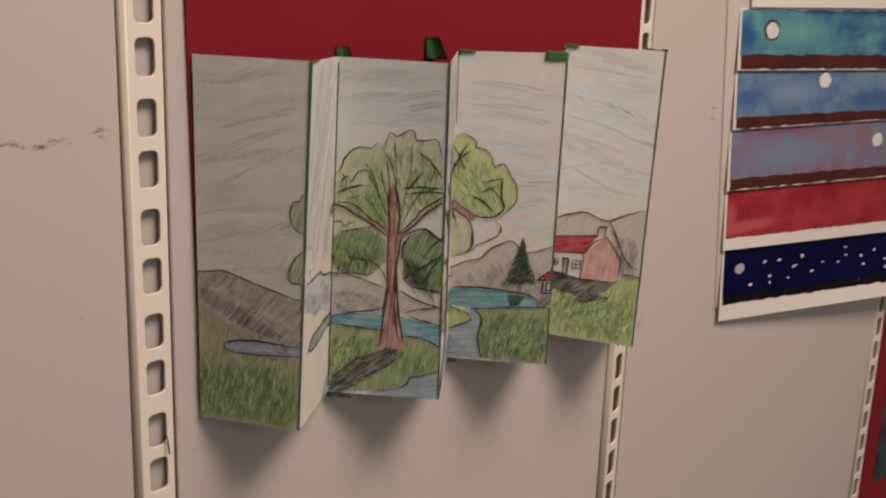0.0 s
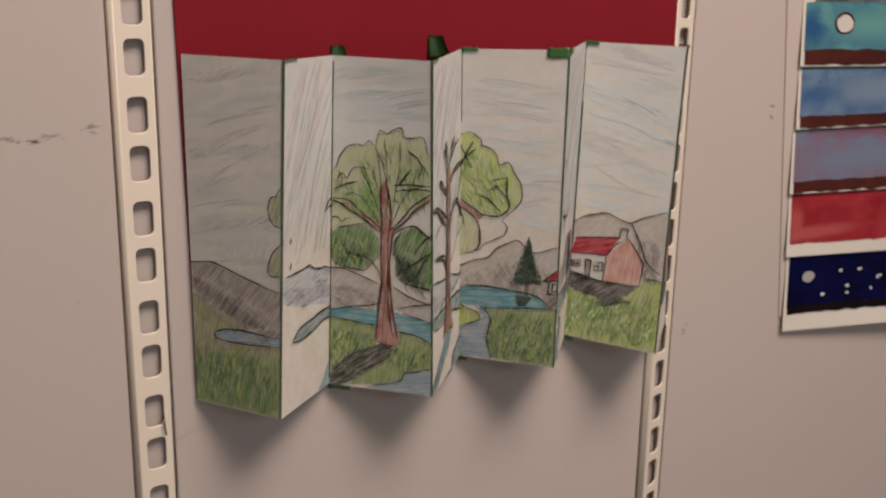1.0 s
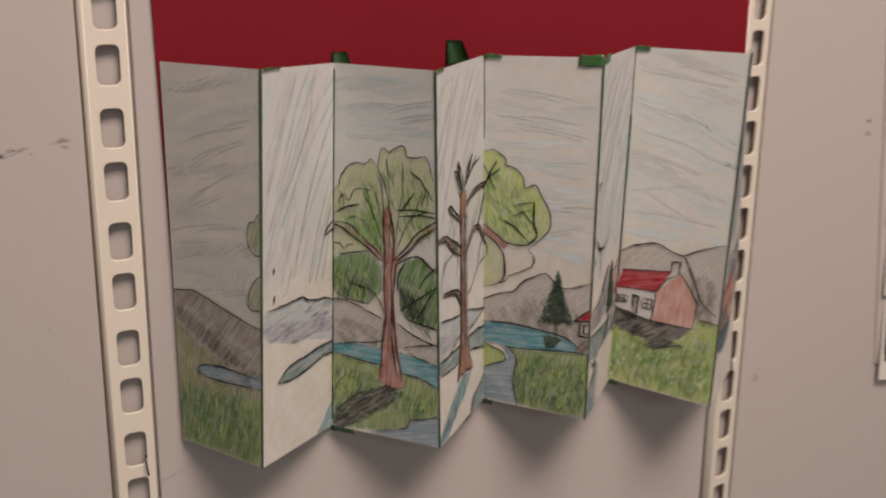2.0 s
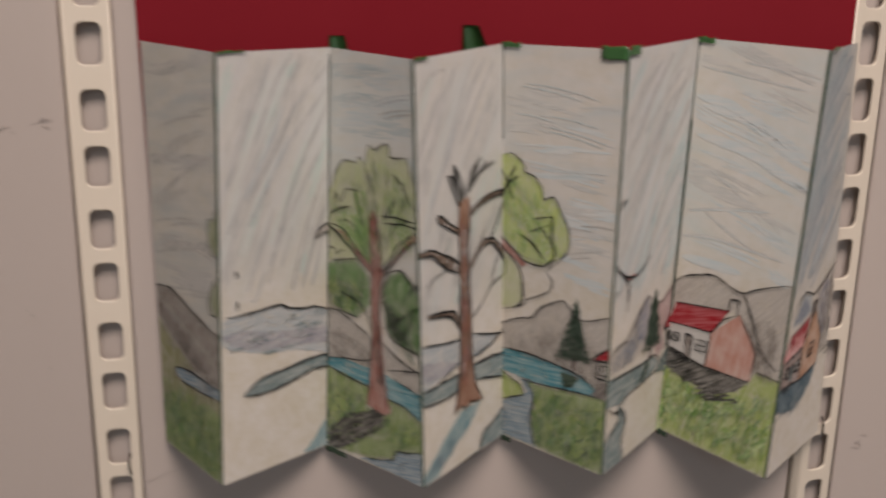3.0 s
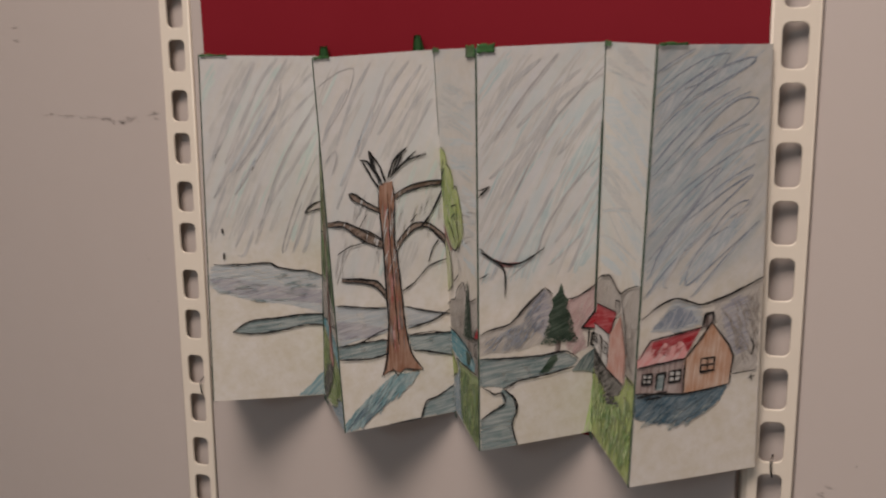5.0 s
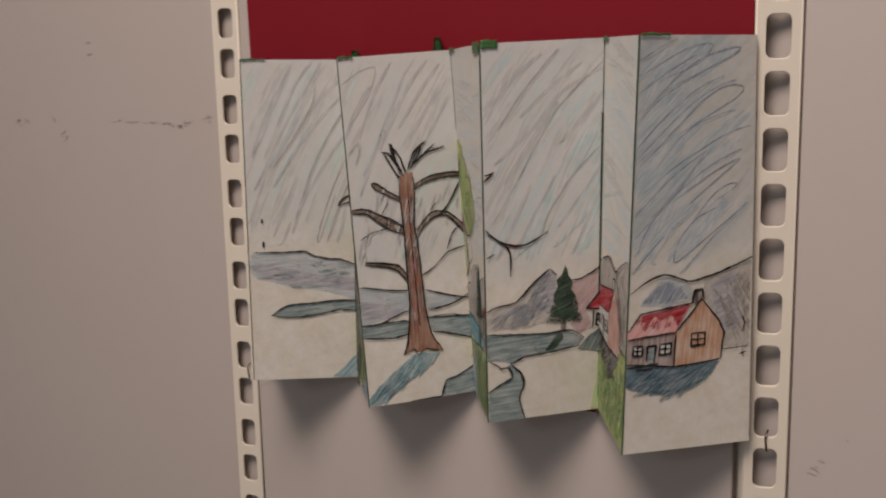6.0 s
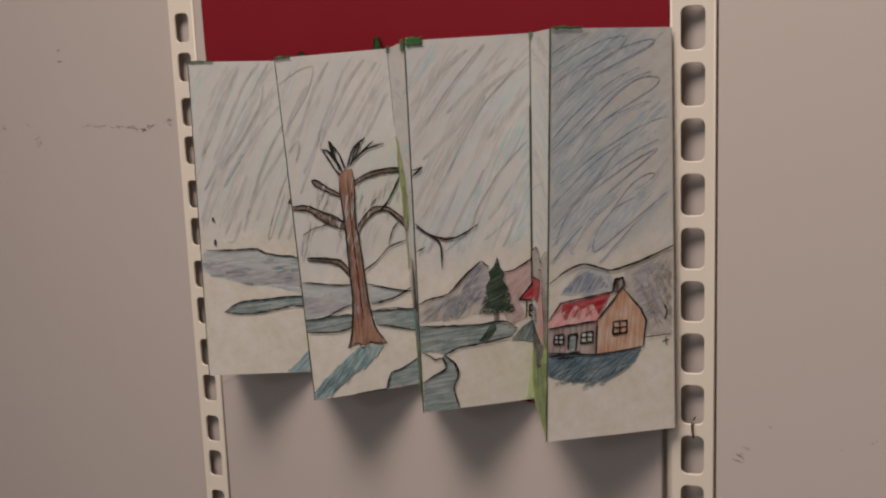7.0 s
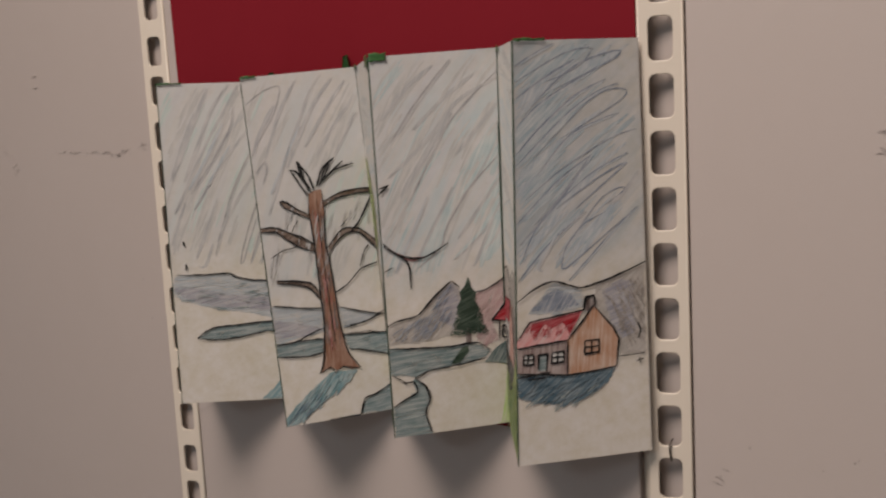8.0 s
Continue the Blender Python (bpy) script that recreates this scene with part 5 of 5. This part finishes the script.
# Thin dark lines down the inner folds, on both sides of the crease, and down the outer edge.
for k, v0, v1, w in ((2, 20, 985, 0.42), (4, 780, 1000, 0.30), (6, 330, 810, 0.85), (6, 800, 990, 0.3)):
    bm = bmesh.new()
    rows = []
    for v in np.linspace(v0, v1, 30):
        size = w / WIDE / 1000 * (1 + 0.4 * noise.noise(Vector((v * 0.01, k, 5))))
        rows.append([bm.verts.new(p) for p in (on_sheet(k - 1, 1 - (0.0 if k == 4 else size) - 0.008, v / 1000, 0.00045), on_sheet(k - 1, 0.994, v / 1000, 0.00055), on_sheet(k, 0.008, v / 1000, 0.00055), on_sheet(k, size + 0.008, v / 1000, 0.00045))])
    for p, q in zip(rows, rows[1:]):
        for i in range(3):
            bm.faces.new((p[i], p[i + 1], q[i + 1], q[i]))
    part("crease_line", bm, TAPEDARK, PANELS[k])
bm = bmesh.new()
rows = [[bm.verts.new(on_sheet(7, (990 + e * 0.2 / WIDE * (1 + 0.4 * noise.noise(Vector((v * 0.01, 7, 5))))) / 1000, v / 1000, 0.0009)) for e in (-1, 1)] for v in np.linspace(10, 990, 30)]
for p, q in zip(rows, rows[1:]):
    bm.faces.new((p[0], p[1], q[1], q[0]))
part("crease_line", bm, GRAPHITE, PANELS[7])


def tape_piece(k, u0, u1, v0, v1, curl, label, material=TAPE):
    """A torn piece of green tape on panel k, which may stand past its edge and curl."""
    bm = bmesh.new()
    n, grid = 6, []
    for h in (0.0, -0.00012):
        grid.append([[None] * (n + 1) for _ in range(n + 1)])
        for j in range(n + 1):
            for i in range(n + 1):
                u, v = u0 + (u1 - u0) * i / n, v0 + (v1 - v0) * j / n
                rag = 0.004 * noise.noise(Vector((i * 1.7, j * 1.9, u0 * 40)))
                lift = 0.0011 + h + curl * (i / n) ** 2 * 0.004 + 0.0003 * noise.noise(Vector((i * 0.6, j * 0.6, v0 * 30)))
                grid[-1][j][i] = bm.verts.new(on_sheet(k, u + rag, v + rag, lift))
    for g in grid:
        for j in range(n):
            for i in range(n):
                bm.faces.new((g[j][i], g[j][i + 1], g[j + 1][i + 1], g[j + 1][i])).smooth = True
    rim = [(0, i) for i in range(n)] + [(j, n) for j in range(n)] + [(n, i) for i in range(n, 0, -1)] + [(j, 0) for j in range(n, 0, -1)]
    for (j, i), (q, p) in zip(rim, rim[1:] + rim[:1]):
        bm.faces.new((grid[0][j][i], grid[0][q][p], grid[1][q][p], grid[1][j][i]))
    return part("tape_piece", bm, material, drawing, label)


tape_piece(4, 0.80, 1.0, 0.978, 1.006, 0.0, "torn green tape over the top edge")
tape_piece(5, 0.0, 0.13, 0.988, 1.008, 0.0, "torn green tape over the top edge")
tape_piece(3, 0.0, 0.13, 0.997, 1.003, 0.0, "torn green tape over the top edge")
tape_piece(1, 0.0, 0.22, 0.9985, 1.0025, 0.0, "torn green tape over the top edge")
tape_piece(4, 0.0, 0.16, 0.993, 1.004, 0.0, "torn green tape over the top edge")
tape_piece(6, 0.0, 0.14, 0.990, 1.003, 0.0, "torn green tape over the top edge")
tape_piece(7, 0.0, 0.24, 0.9985, 1.004, 0.0, "torn green tape over the top edge")
for k, u0, u1 in ((2, 0.0, 0.22), (4, 0.0, 0.10), (6, 0.0, 0.10)):
    tape_piece(k, u0, u1, -0.012, 0.003, 0.0, "torn dark green tape under the lower edge", TAPEDARK)


def tape_tab(x0, x1, z0, z1, y, curl):
    """A tab of green tape that holds an inner fold's head to the card."""
    bm = bmesh.new()
    n = 6
    rows = []
    for j in range(n + 1):
        row = []
        for i in range(n + 1):
            a, b = i / n, j / n
            row.append(bm.verts.new((x0 + (x1 - x0) * (a - curl * 0.42 * a * b), y - curl * 0.006 * max(0, a - 0.6) / 0.4 - 0.002 * (1 - b) + 0.0003 * noise.noise(Vector((i, j, x0 * 90))), z0 + (z1 - z0) * b + 0.0006 * noise.noise(Vector((i * 0.8, 4, x0 * 70))) * b)))
        rows.append(row)
    for a, b in zip(rows, rows[1:]):
        for i in range(n):
            bm.faces.new((a[i], a[i + 1], b[i + 1], b[i])).smooth = True
    bmesh.ops.solidify(bm, geom=bm.faces[:], thickness=0.00015)
    return part("tape_tab", bm, TAPE, drawing, "green tape tab stuck to the red card")


tape_tab(0.1345, 0.1460, 1.4215, 1.4325, -0.0034, 0.6)
tape_tab(0.2070, 0.2215, 1.4240, 1.4390, -0.0034, 1.0)

# ---- painted paper strips on the wall ----
def paint(name, a, b, wide=8.0, tall=40.0, spec=0.15, washes=()):
    """Thin poster paint, brushed level and uneven, with wet washes (x, z, half width, half height, colour) run into it."""
    g = Graph(name)
    brush = g.noise(g.coords("Object", (wide, 1.0, tall)), 1.0, 4.0, 0.6, 0.6)
    blot = g.noise(g.coords(), 26.0, 4.0, 0.6, 0.5)
    c = g.mix(g.ramp(g.mul(brush, blot, "ADD"), 0.8, 1.2), a, b)
    for x, z, rx, rz, tone in washes:
        off = g.node("ShaderNodeVectorMath", {0: g.coords(), 1: (x, 0.0, z)}, "SUBTRACT").outputs[0]
        away = g.node("ShaderNodeVectorMath", {0: g.node("ShaderNodeVectorMath", {0: off, 1: (1 / rx, 0.0, 1 / rz)}, "MULTIPLY").outputs[0]}, "LENGTH").outputs["Value"]
        edge = g.mul(away, g.mul(g.mul(brush, blot, "ADD"), 1.6), "ADD")
        c = g.mix(g.ramp(edge, 1.9, 2.9, 0.85, 0.0), c, tone)
    n = g.bump(g.noise(g.coords(), 700.0, 3.0), 0.3, 0.0001)
    return g.finish(c, 0.65, n, spec=spec)


WHITE = sheet_paper("white_card", 150, 140, 130, 80, 0.2, 0.0)
TEAL = paint("teal_paint", (0.020, 0.085, 0.17), (0.085, 0.24, 0.24), 5.0, 22.0, washes=((0.67, 1.445, 0.06, 0.014, (0.10, 0.27, 0.245)), (0.582, 1.442, 0.018, 0.022, (0.015, 0.065, 0.16)), (0.78, 1.4685, 0.22, 0.0055, (0.010, 0.03, 0.11))))
BLUE = paint("sky_blue_paint", (0.035, 0.085, 0.19), (0.125, 0.19, 0.265), 5.0, 18.0, washes=((0.685, 1.386, 0.06, 0.013, (0.15, 0.21, 0.275)), (0.605, 1.381, 0.024, 0.014, (0.036, 0.088, 0.20)), (0.86, 1.374, 0.10, 0.009, (0.04, 0.09, 0.20))))
DUSK = paint("dusk_violet_paint", (0.185, 0.085, 0.115), (0.125, 0.165, 0.235), 5.0, 24.0, washes=((0.69, 1.323, 0.10, 0.013, (0.13, 0.175, 0.24)), (0.66, 1.348, 0.08, 0.007, (0.165, 0.072, 0.105)), (0.85, 1.326, 0.018, 0.013, (0.20, 0.10, 0.12))))
CRIMSON = paint("red_paint", (0.21, 0.010, 0.016), (0.30, 0.026, 0.032), washes=((0.62, 1.2555, 0.06, 0.006, (0.36, 0.075, 0.07)), (0.587, 1.268, 0.010, 0.014, (0.36, 0.07, 0.068)), (0.80, 1.279, 0.12, 0.008, (0.20, 0.008, 0.013))))
NAVY = paint("navy_paint", (0.0010, 0.0010, 0.014), (0.0018, 0.0022, 0.034), spec=0.05)
EARTH = paint("dark_brown_paint", (0.040, 0.008, 0.006), (0.070, 0.014, 0.009))
BLACK = paint("black_paint", (0.0035, 0.0025, 0.003), (0.008, 0.005, 0.006), spec=0.05)
MOONGREY = paint("grey_moon_paint", (0.24, 0.225, 0.22), (0.33, 0.31, 0.30))
DOT = paint("white_dot_paint", (0.50, 0.47, 0.43), (0.60, 0.56, 0.50))


FAR = 0.99


class Strip:
    """A card strip on the turned panel: level at the head, drooping and lifting a little at the foot."""

    def __init__(self, x0, z0, z1, fall0, fall1, lift=0.0):
        self.x0, self.z0, self.z1, self.fall0, self.fall1, self.lift = x0, z0, z1, fall0, fall1, lift

    def at(self, a, v, out=0.0):
        x = self.x0 + (FAR - self.x0) * a
        low, high = self.z0 + self.fall0 * (x - self.x0), self.z1 + self.fall1 * (x - self.x0)
        return Vector((x, -0.0020 - (0.0036 + self.lift * a) * (1 - v) - out, low + (high - low) * v))

    def spot(self, x, z):
        low, high = self.z0 + self.fall0 * (x - self.x0), self.z1 + self.fall1 * (x - self.x0)
        return (x - self.x0) / (FAR - self.x0), (z - low) / (high - low)

    def patch(self, a0, a1, v0, v1, out, ragged=0.0, thick=0.00025, n=110, torn=0.0):
        bm = bmesh.new()
        cols = []
        for i in range(n + 1):
            a = a0 + (a1 - a0) * i / n
            lo, hi = v0 + ragged * (noise.noise(Vector((a * 30, self.z0 * 50, 1))) + torn * noise.noise(Vector((a * 120, self.z0 * 50, 4)))), v1 + ragged * noise.noise(Vector((a * 26, self.z0 * 50, 9)))
            cols.append([[bm.verts.new(self.at(a, lo + (hi - lo) * j / 3, out - h)) for j in range(4)] for h in (0.0, thick)])
        for a, b in zip(cols, cols[1:]):
            for h in (0, 1):
                for j in range(3):
                    bm.faces.new((a[h][j], b[h][j], b[h][j + 1], a[h][j + 1]))
            bm.faces.new((a[0][0], b[0][0], b[1][0], a[1][0]))
            bm.faces.new((a[0][3], b[0][3], b[1][3], a[1][3]))
        for c in (cols[0], cols[-1]):
            for j in range(3):
                bm.faces.new((c[0][j], c[0][j + 1], c[1][j + 1], c[1][j]))
        return bm

    def dab(self, x, z, rx, rz, out, seed, uneven=0.12):
        bm = bmesh.new()
        ring = []
        for i in range(14):
            t, w = i * math.tau / 14, 1 + uneven * noise.noise(Vector((i * 0.7, seed, 2)))
            ring.append(bm.verts.new(self.at(*self.spot(x + rx * w * math.cos(t), z + rz * w * math.sin(t)), out)))
        bm.faces.new(ring)
        return bm


def painted_strip(strip, sky, v0, v1, label, land=None, moon=None):
    """A strip of card with a brushed sky, a dark land edge, a moon and a bare rim."""
    base = turned(part("painted_strip", strip.patch(0, 1, 0, 1, 0.0, 0.0, 0.0004), WHITE))
    tagged(base, label, "painting", "painted strips")
    part("painted_sky", strip.patch(0.009, 0.995, v0, v1, 0.0004, 0.022, torn=0.8), sky, base)
    if land:
        part("painted_land", strip.patch(0.011, 0.994, land[0], land[1], 0.0007, 0.028), land[2], base)
    if moon:
        part("moon_rim", strip.dab(moon[0], moon[1], moon[2] * 1.22, moon[3] * 1.25, 0.0008, strip.z0 + 4), land[2] if sky is TEAL else sky, base)
        part("painted_moon", strip.dab(*moon, 0.0010, strip.z0), DOT, base)
    return base


backing = bmesh.new()
corners = [(0.5815, 1.176), (0.98, 1.146), (0.98, 1.62), (0.5330, 1.62)]
rims = [[backing.verts.new((x, y, z)) for x, z in corners] for y in (-0.0016, 0.0012)]
for rim in rims:
    backing.faces.new(rim)
for i in range(4):
    backing.faces.new((rims[0][i - 1], rims[0][i], rims[1][i], rims[1][i - 1]))
turned(tagged(part("backing_paper", backing, painted("cream_backing_paper", (0.47, 0.405, 0.36), (0.43, 0.37, 0.32), 0.7)), "cream backing paper behind the painted strips", "paper"))
top_sheet = Strip(0.5845, 1.4675, 1.56, 0.014, 0.0)
turned(tagged(part("white_paper", top_sheet.patch(0, 1, 0, 1, -0.0008, 0.0, 0.0003), WHITE), "blank white paper above the painted strips", "paper"))
painted_strip(Strip(0.5700, 1.4100, 1.4665, -0.017, 0.014), TEAL, 0.22, 0.97, "card strip painted with a teal sky and dark land", (0.025, 0.25, EARTH), (0.6268, 1.4467, 0.0118, 0.0078))
painted_strip(Strip(0.5730, 1.3545, 1.4112, -0.020, -0.017), BLUE, 0.17, 0.96, "card strip painted with a blue sky and dark land", (0.02, 0.20, EARTH), (0.7437, 1.3965, 0.0130, 0.0078))
painted_strip(Strip(0.5735, 1.2955, 1.3555, -0.045, -0.020), DUSK, 0.15, 0.96, "card strip painted with a violet dusk and dark land", (0.02, 0.19, EARTH), (0.8833, 1.3257, 0.0130, 0.0078))
painted_strip(Strip(0.5775, 1.2360, 1.2965, -0.070, -0.045), CRIMSON, 0.20, 0.98, "card strip painted plain red with a bare white rim")
NIGHT = Strip(0.5830, 1.1630, 1.2370, -0.073, -0.070, 0.024)
night = painted_strip(NIGHT, NAVY, 0.31, 0.985, "card strip painted as a starry night sky", (0.225, 0.33, BLACK))
part("painted_moon", NIGHT.dab(0.6140, 1.2125, 0.0088, 0.0054, 0.0010, 3.0), MOONGREY, night)
STAR = random.Random(11)
for x, z in ((0.661, 1.213), (0.690, 1.211), (0.671, 1.197), (0.671, 1.190), (0.635, 1.193), (0.707, 1.190), (0.718, 1.200), (0.722, 1.201), (0.738, 1.209), (0.756, 1.190), (0.781, 1.197),
             (0.815, 1.192), (0.835, 1.206), (0.835, 1.197), (0.870, 1.192), (0.873, 1.182), (0.905, 1.194), (0.927, 1.181), (0.926, 1.172)):
    part("painted_star", NIGHT.dab(x, z, STAR.uniform(0.0020, 0.0038), STAR.uniform(0.0010, 0.0018), 0.0010, x * 90, 0.5), DOT, night)

# ---- the next mount card along the wall ----
turned(tagged(boxed("mount_card", RED, 0.9800, 1.32, -0.0026, -0.0008, 0.70, 1.20, bevel=0.0003), "deep red card mount with a dark picture", "card"))
DARKPIC = paint("dark_teal_picture", (0.012, 0.018, 0.020), (0.03, 0.07, 0.065), 20.0, 20.0)
turned(tagged(boxed("dark_picture", DARKPIC, 1.0140, 1.29, -0.0036, -0.0026, 0.8560, 1.17, bevel=0.0002), "dark teal painted picture on a red card", "painting"))

# ---- wire hooks in the uprights ----
WIRE = Graph("steel_wire")
WIRE = WIRE.finish((0.10, 0.085, 0.07), 0.4, None, 0.8)


def wire_hook(x, z, front, drop, label):
    bm = bmesh.new()
    path = [(x, front + 0.0028, z + 0.0035), (x, front - 0.0005, z + 0.0018), (x - 0.0002, front - 0.0013, z), (x + 0.0002, front - 0.0013, z - drop * 0.6), (x + 0.0008, front - 0.0009, z - drop)]
    rings = []
    for p in path:
        rings.append([bm.verts.new((p[0] + 0.0006 * math.cos(a), p[1] + 0.0006 * math.sin(a) * 0.8, p[2] + 0.0004 * math.sin(a))) for a in (i * math.tau / 8 for i in range(8))])
    for a, b in zip(rings, rings[1:]):
        for i in range(8):
            bm.faces.new((a[i], a[(i + 1) % 8], b[(i + 1) % 8], b[i])).smooth = True
    for r in (rings[0], rings[-1]):
        bm.faces.new(r)
    return tagged(part("wire_hook", bm, WIRE), label, "hook")


wire_hook(0.0118, 1.1795, -0.0032, 0.0085, "short bent steel wire hooked in an upright's slot")
wire_hook(0.4370, 1.1990, 0.0020, 0.0080, "short bent steel wire hooked over an upright's web")

# ---- scuffs and specks on the wall ----
SCUFF = Graph("grey_scuff")
_v = SCUFF.coords()
SCUFF = SCUFF.finish(SCUFF.mix(SCUFF.ramp(SCUFF.noise(_v, 500.0, 3.0), 0.35, 0.6), (0.27, 0.230, 0.205), (0.42, 0.36, 0.32)), 0.6)
bm = bmesh.new()
MARK = random.Random(5)


def wall_y(x):
    return 0.0 if x < 0.449 else 0.0065 + (x - 0.449) * math.tan(radians(5.5))


def scuff(x, z, long, thin, lean):
    a = radians(lean)
    left, right = [], []
    for i in range(7):
        t = i / 6 - 0.5
        w = thin * (1 - 4 * t * t) * MARK.uniform(0.5, 1.2) + 0.00008
        cx, cz = x + long * t * math.cos(a), z + long * t * math.sin(a) + thin * MARK.uniform(-0.4, 0.4)
        left.append(bm.verts.new((cx, wall_y(cx) - 0.0003, cz + w)))
        right.append(bm.verts.new((cx, wall_y(cx) - 0.0003, cz - w)))
    for i in range(6):
        bm.faces.new((left[i], right[i], right[i + 1], left[i + 1]))


for x, z, n, wide, tall in ((-0.287, 1.377, 9, 0.012, 0.003), (-0.272, 1.379, 5, 0.010, 0.002), (-0.214, 1.3655, 10, 0.010, 0.005), (-0.226, 1.382, 5, 0.012, 0.003), (-0.138, 1.3805, 4, 0.014, 0.0015), (-0.116, 1.3795, 7, 0.020, 0.0015),
                            (-0.092, 1.3785, 6, 0.018, 0.0015), (-0.073, 1.3780, 9, 0.010, 0.0012), (-0.060, 1.3765, 12, 0.014, 0.0012), (-0.045, 1.3790, 10, 0.014, 0.002), (-0.024, 1.3825, 9, 0.009, 0.003), (0.466, 1.1870, 3, 0.009, 0.0015),
                            (0.468, 1.1835, 3, 0.010, 0.0015), (0.463, 1.1800, 3, 0.006, 0.001), (-0.170, 1.447, 4, 0.005, 0.002), (-0.170, 1.438, 4, 0.005, 0.002), (0.549, 1.3765, 5, 0.004, 0.001), (0.549, 1.3665, 6, 0.005, 0.0016)):
    for i in range(n):
        scuff(x + MARK.uniform(-wide, wide) / 2, z + MARK.uniform(-tall, tall), MARK.uniform(0.0015, 0.0055), MARK.uniform(0.00012, 0.00045), MARK.gauss(-24 if x > 0.4 else 5, 14))
for x, z, r in ((-0.038, 1.271, 0.0012), (0.481, 1.203, 0.0007), (0.536, 1.2015, 0.0007), (0.538, 1.203, 0.0004), (-0.031, 1.238, 0.0005), (0.520, 1.195, 0.0005), (0.392, 1.075, 0.0008), (-0.041, 1.274, 0.0004), (0.412, 1.17, 0.0004)):
    scuff(x, z, r * 2, r, 20)
for i in range(6):
    scuff(0.0225 + 0.0048 * i, 1.1645 + 0.0022 * i, 0.0060, 0.00012, 25)
tagged(part("wall_scuffs", bm, SCUFF), "grey scuff marks and specks on the wall paint", "scuff marks", kind="stuff")
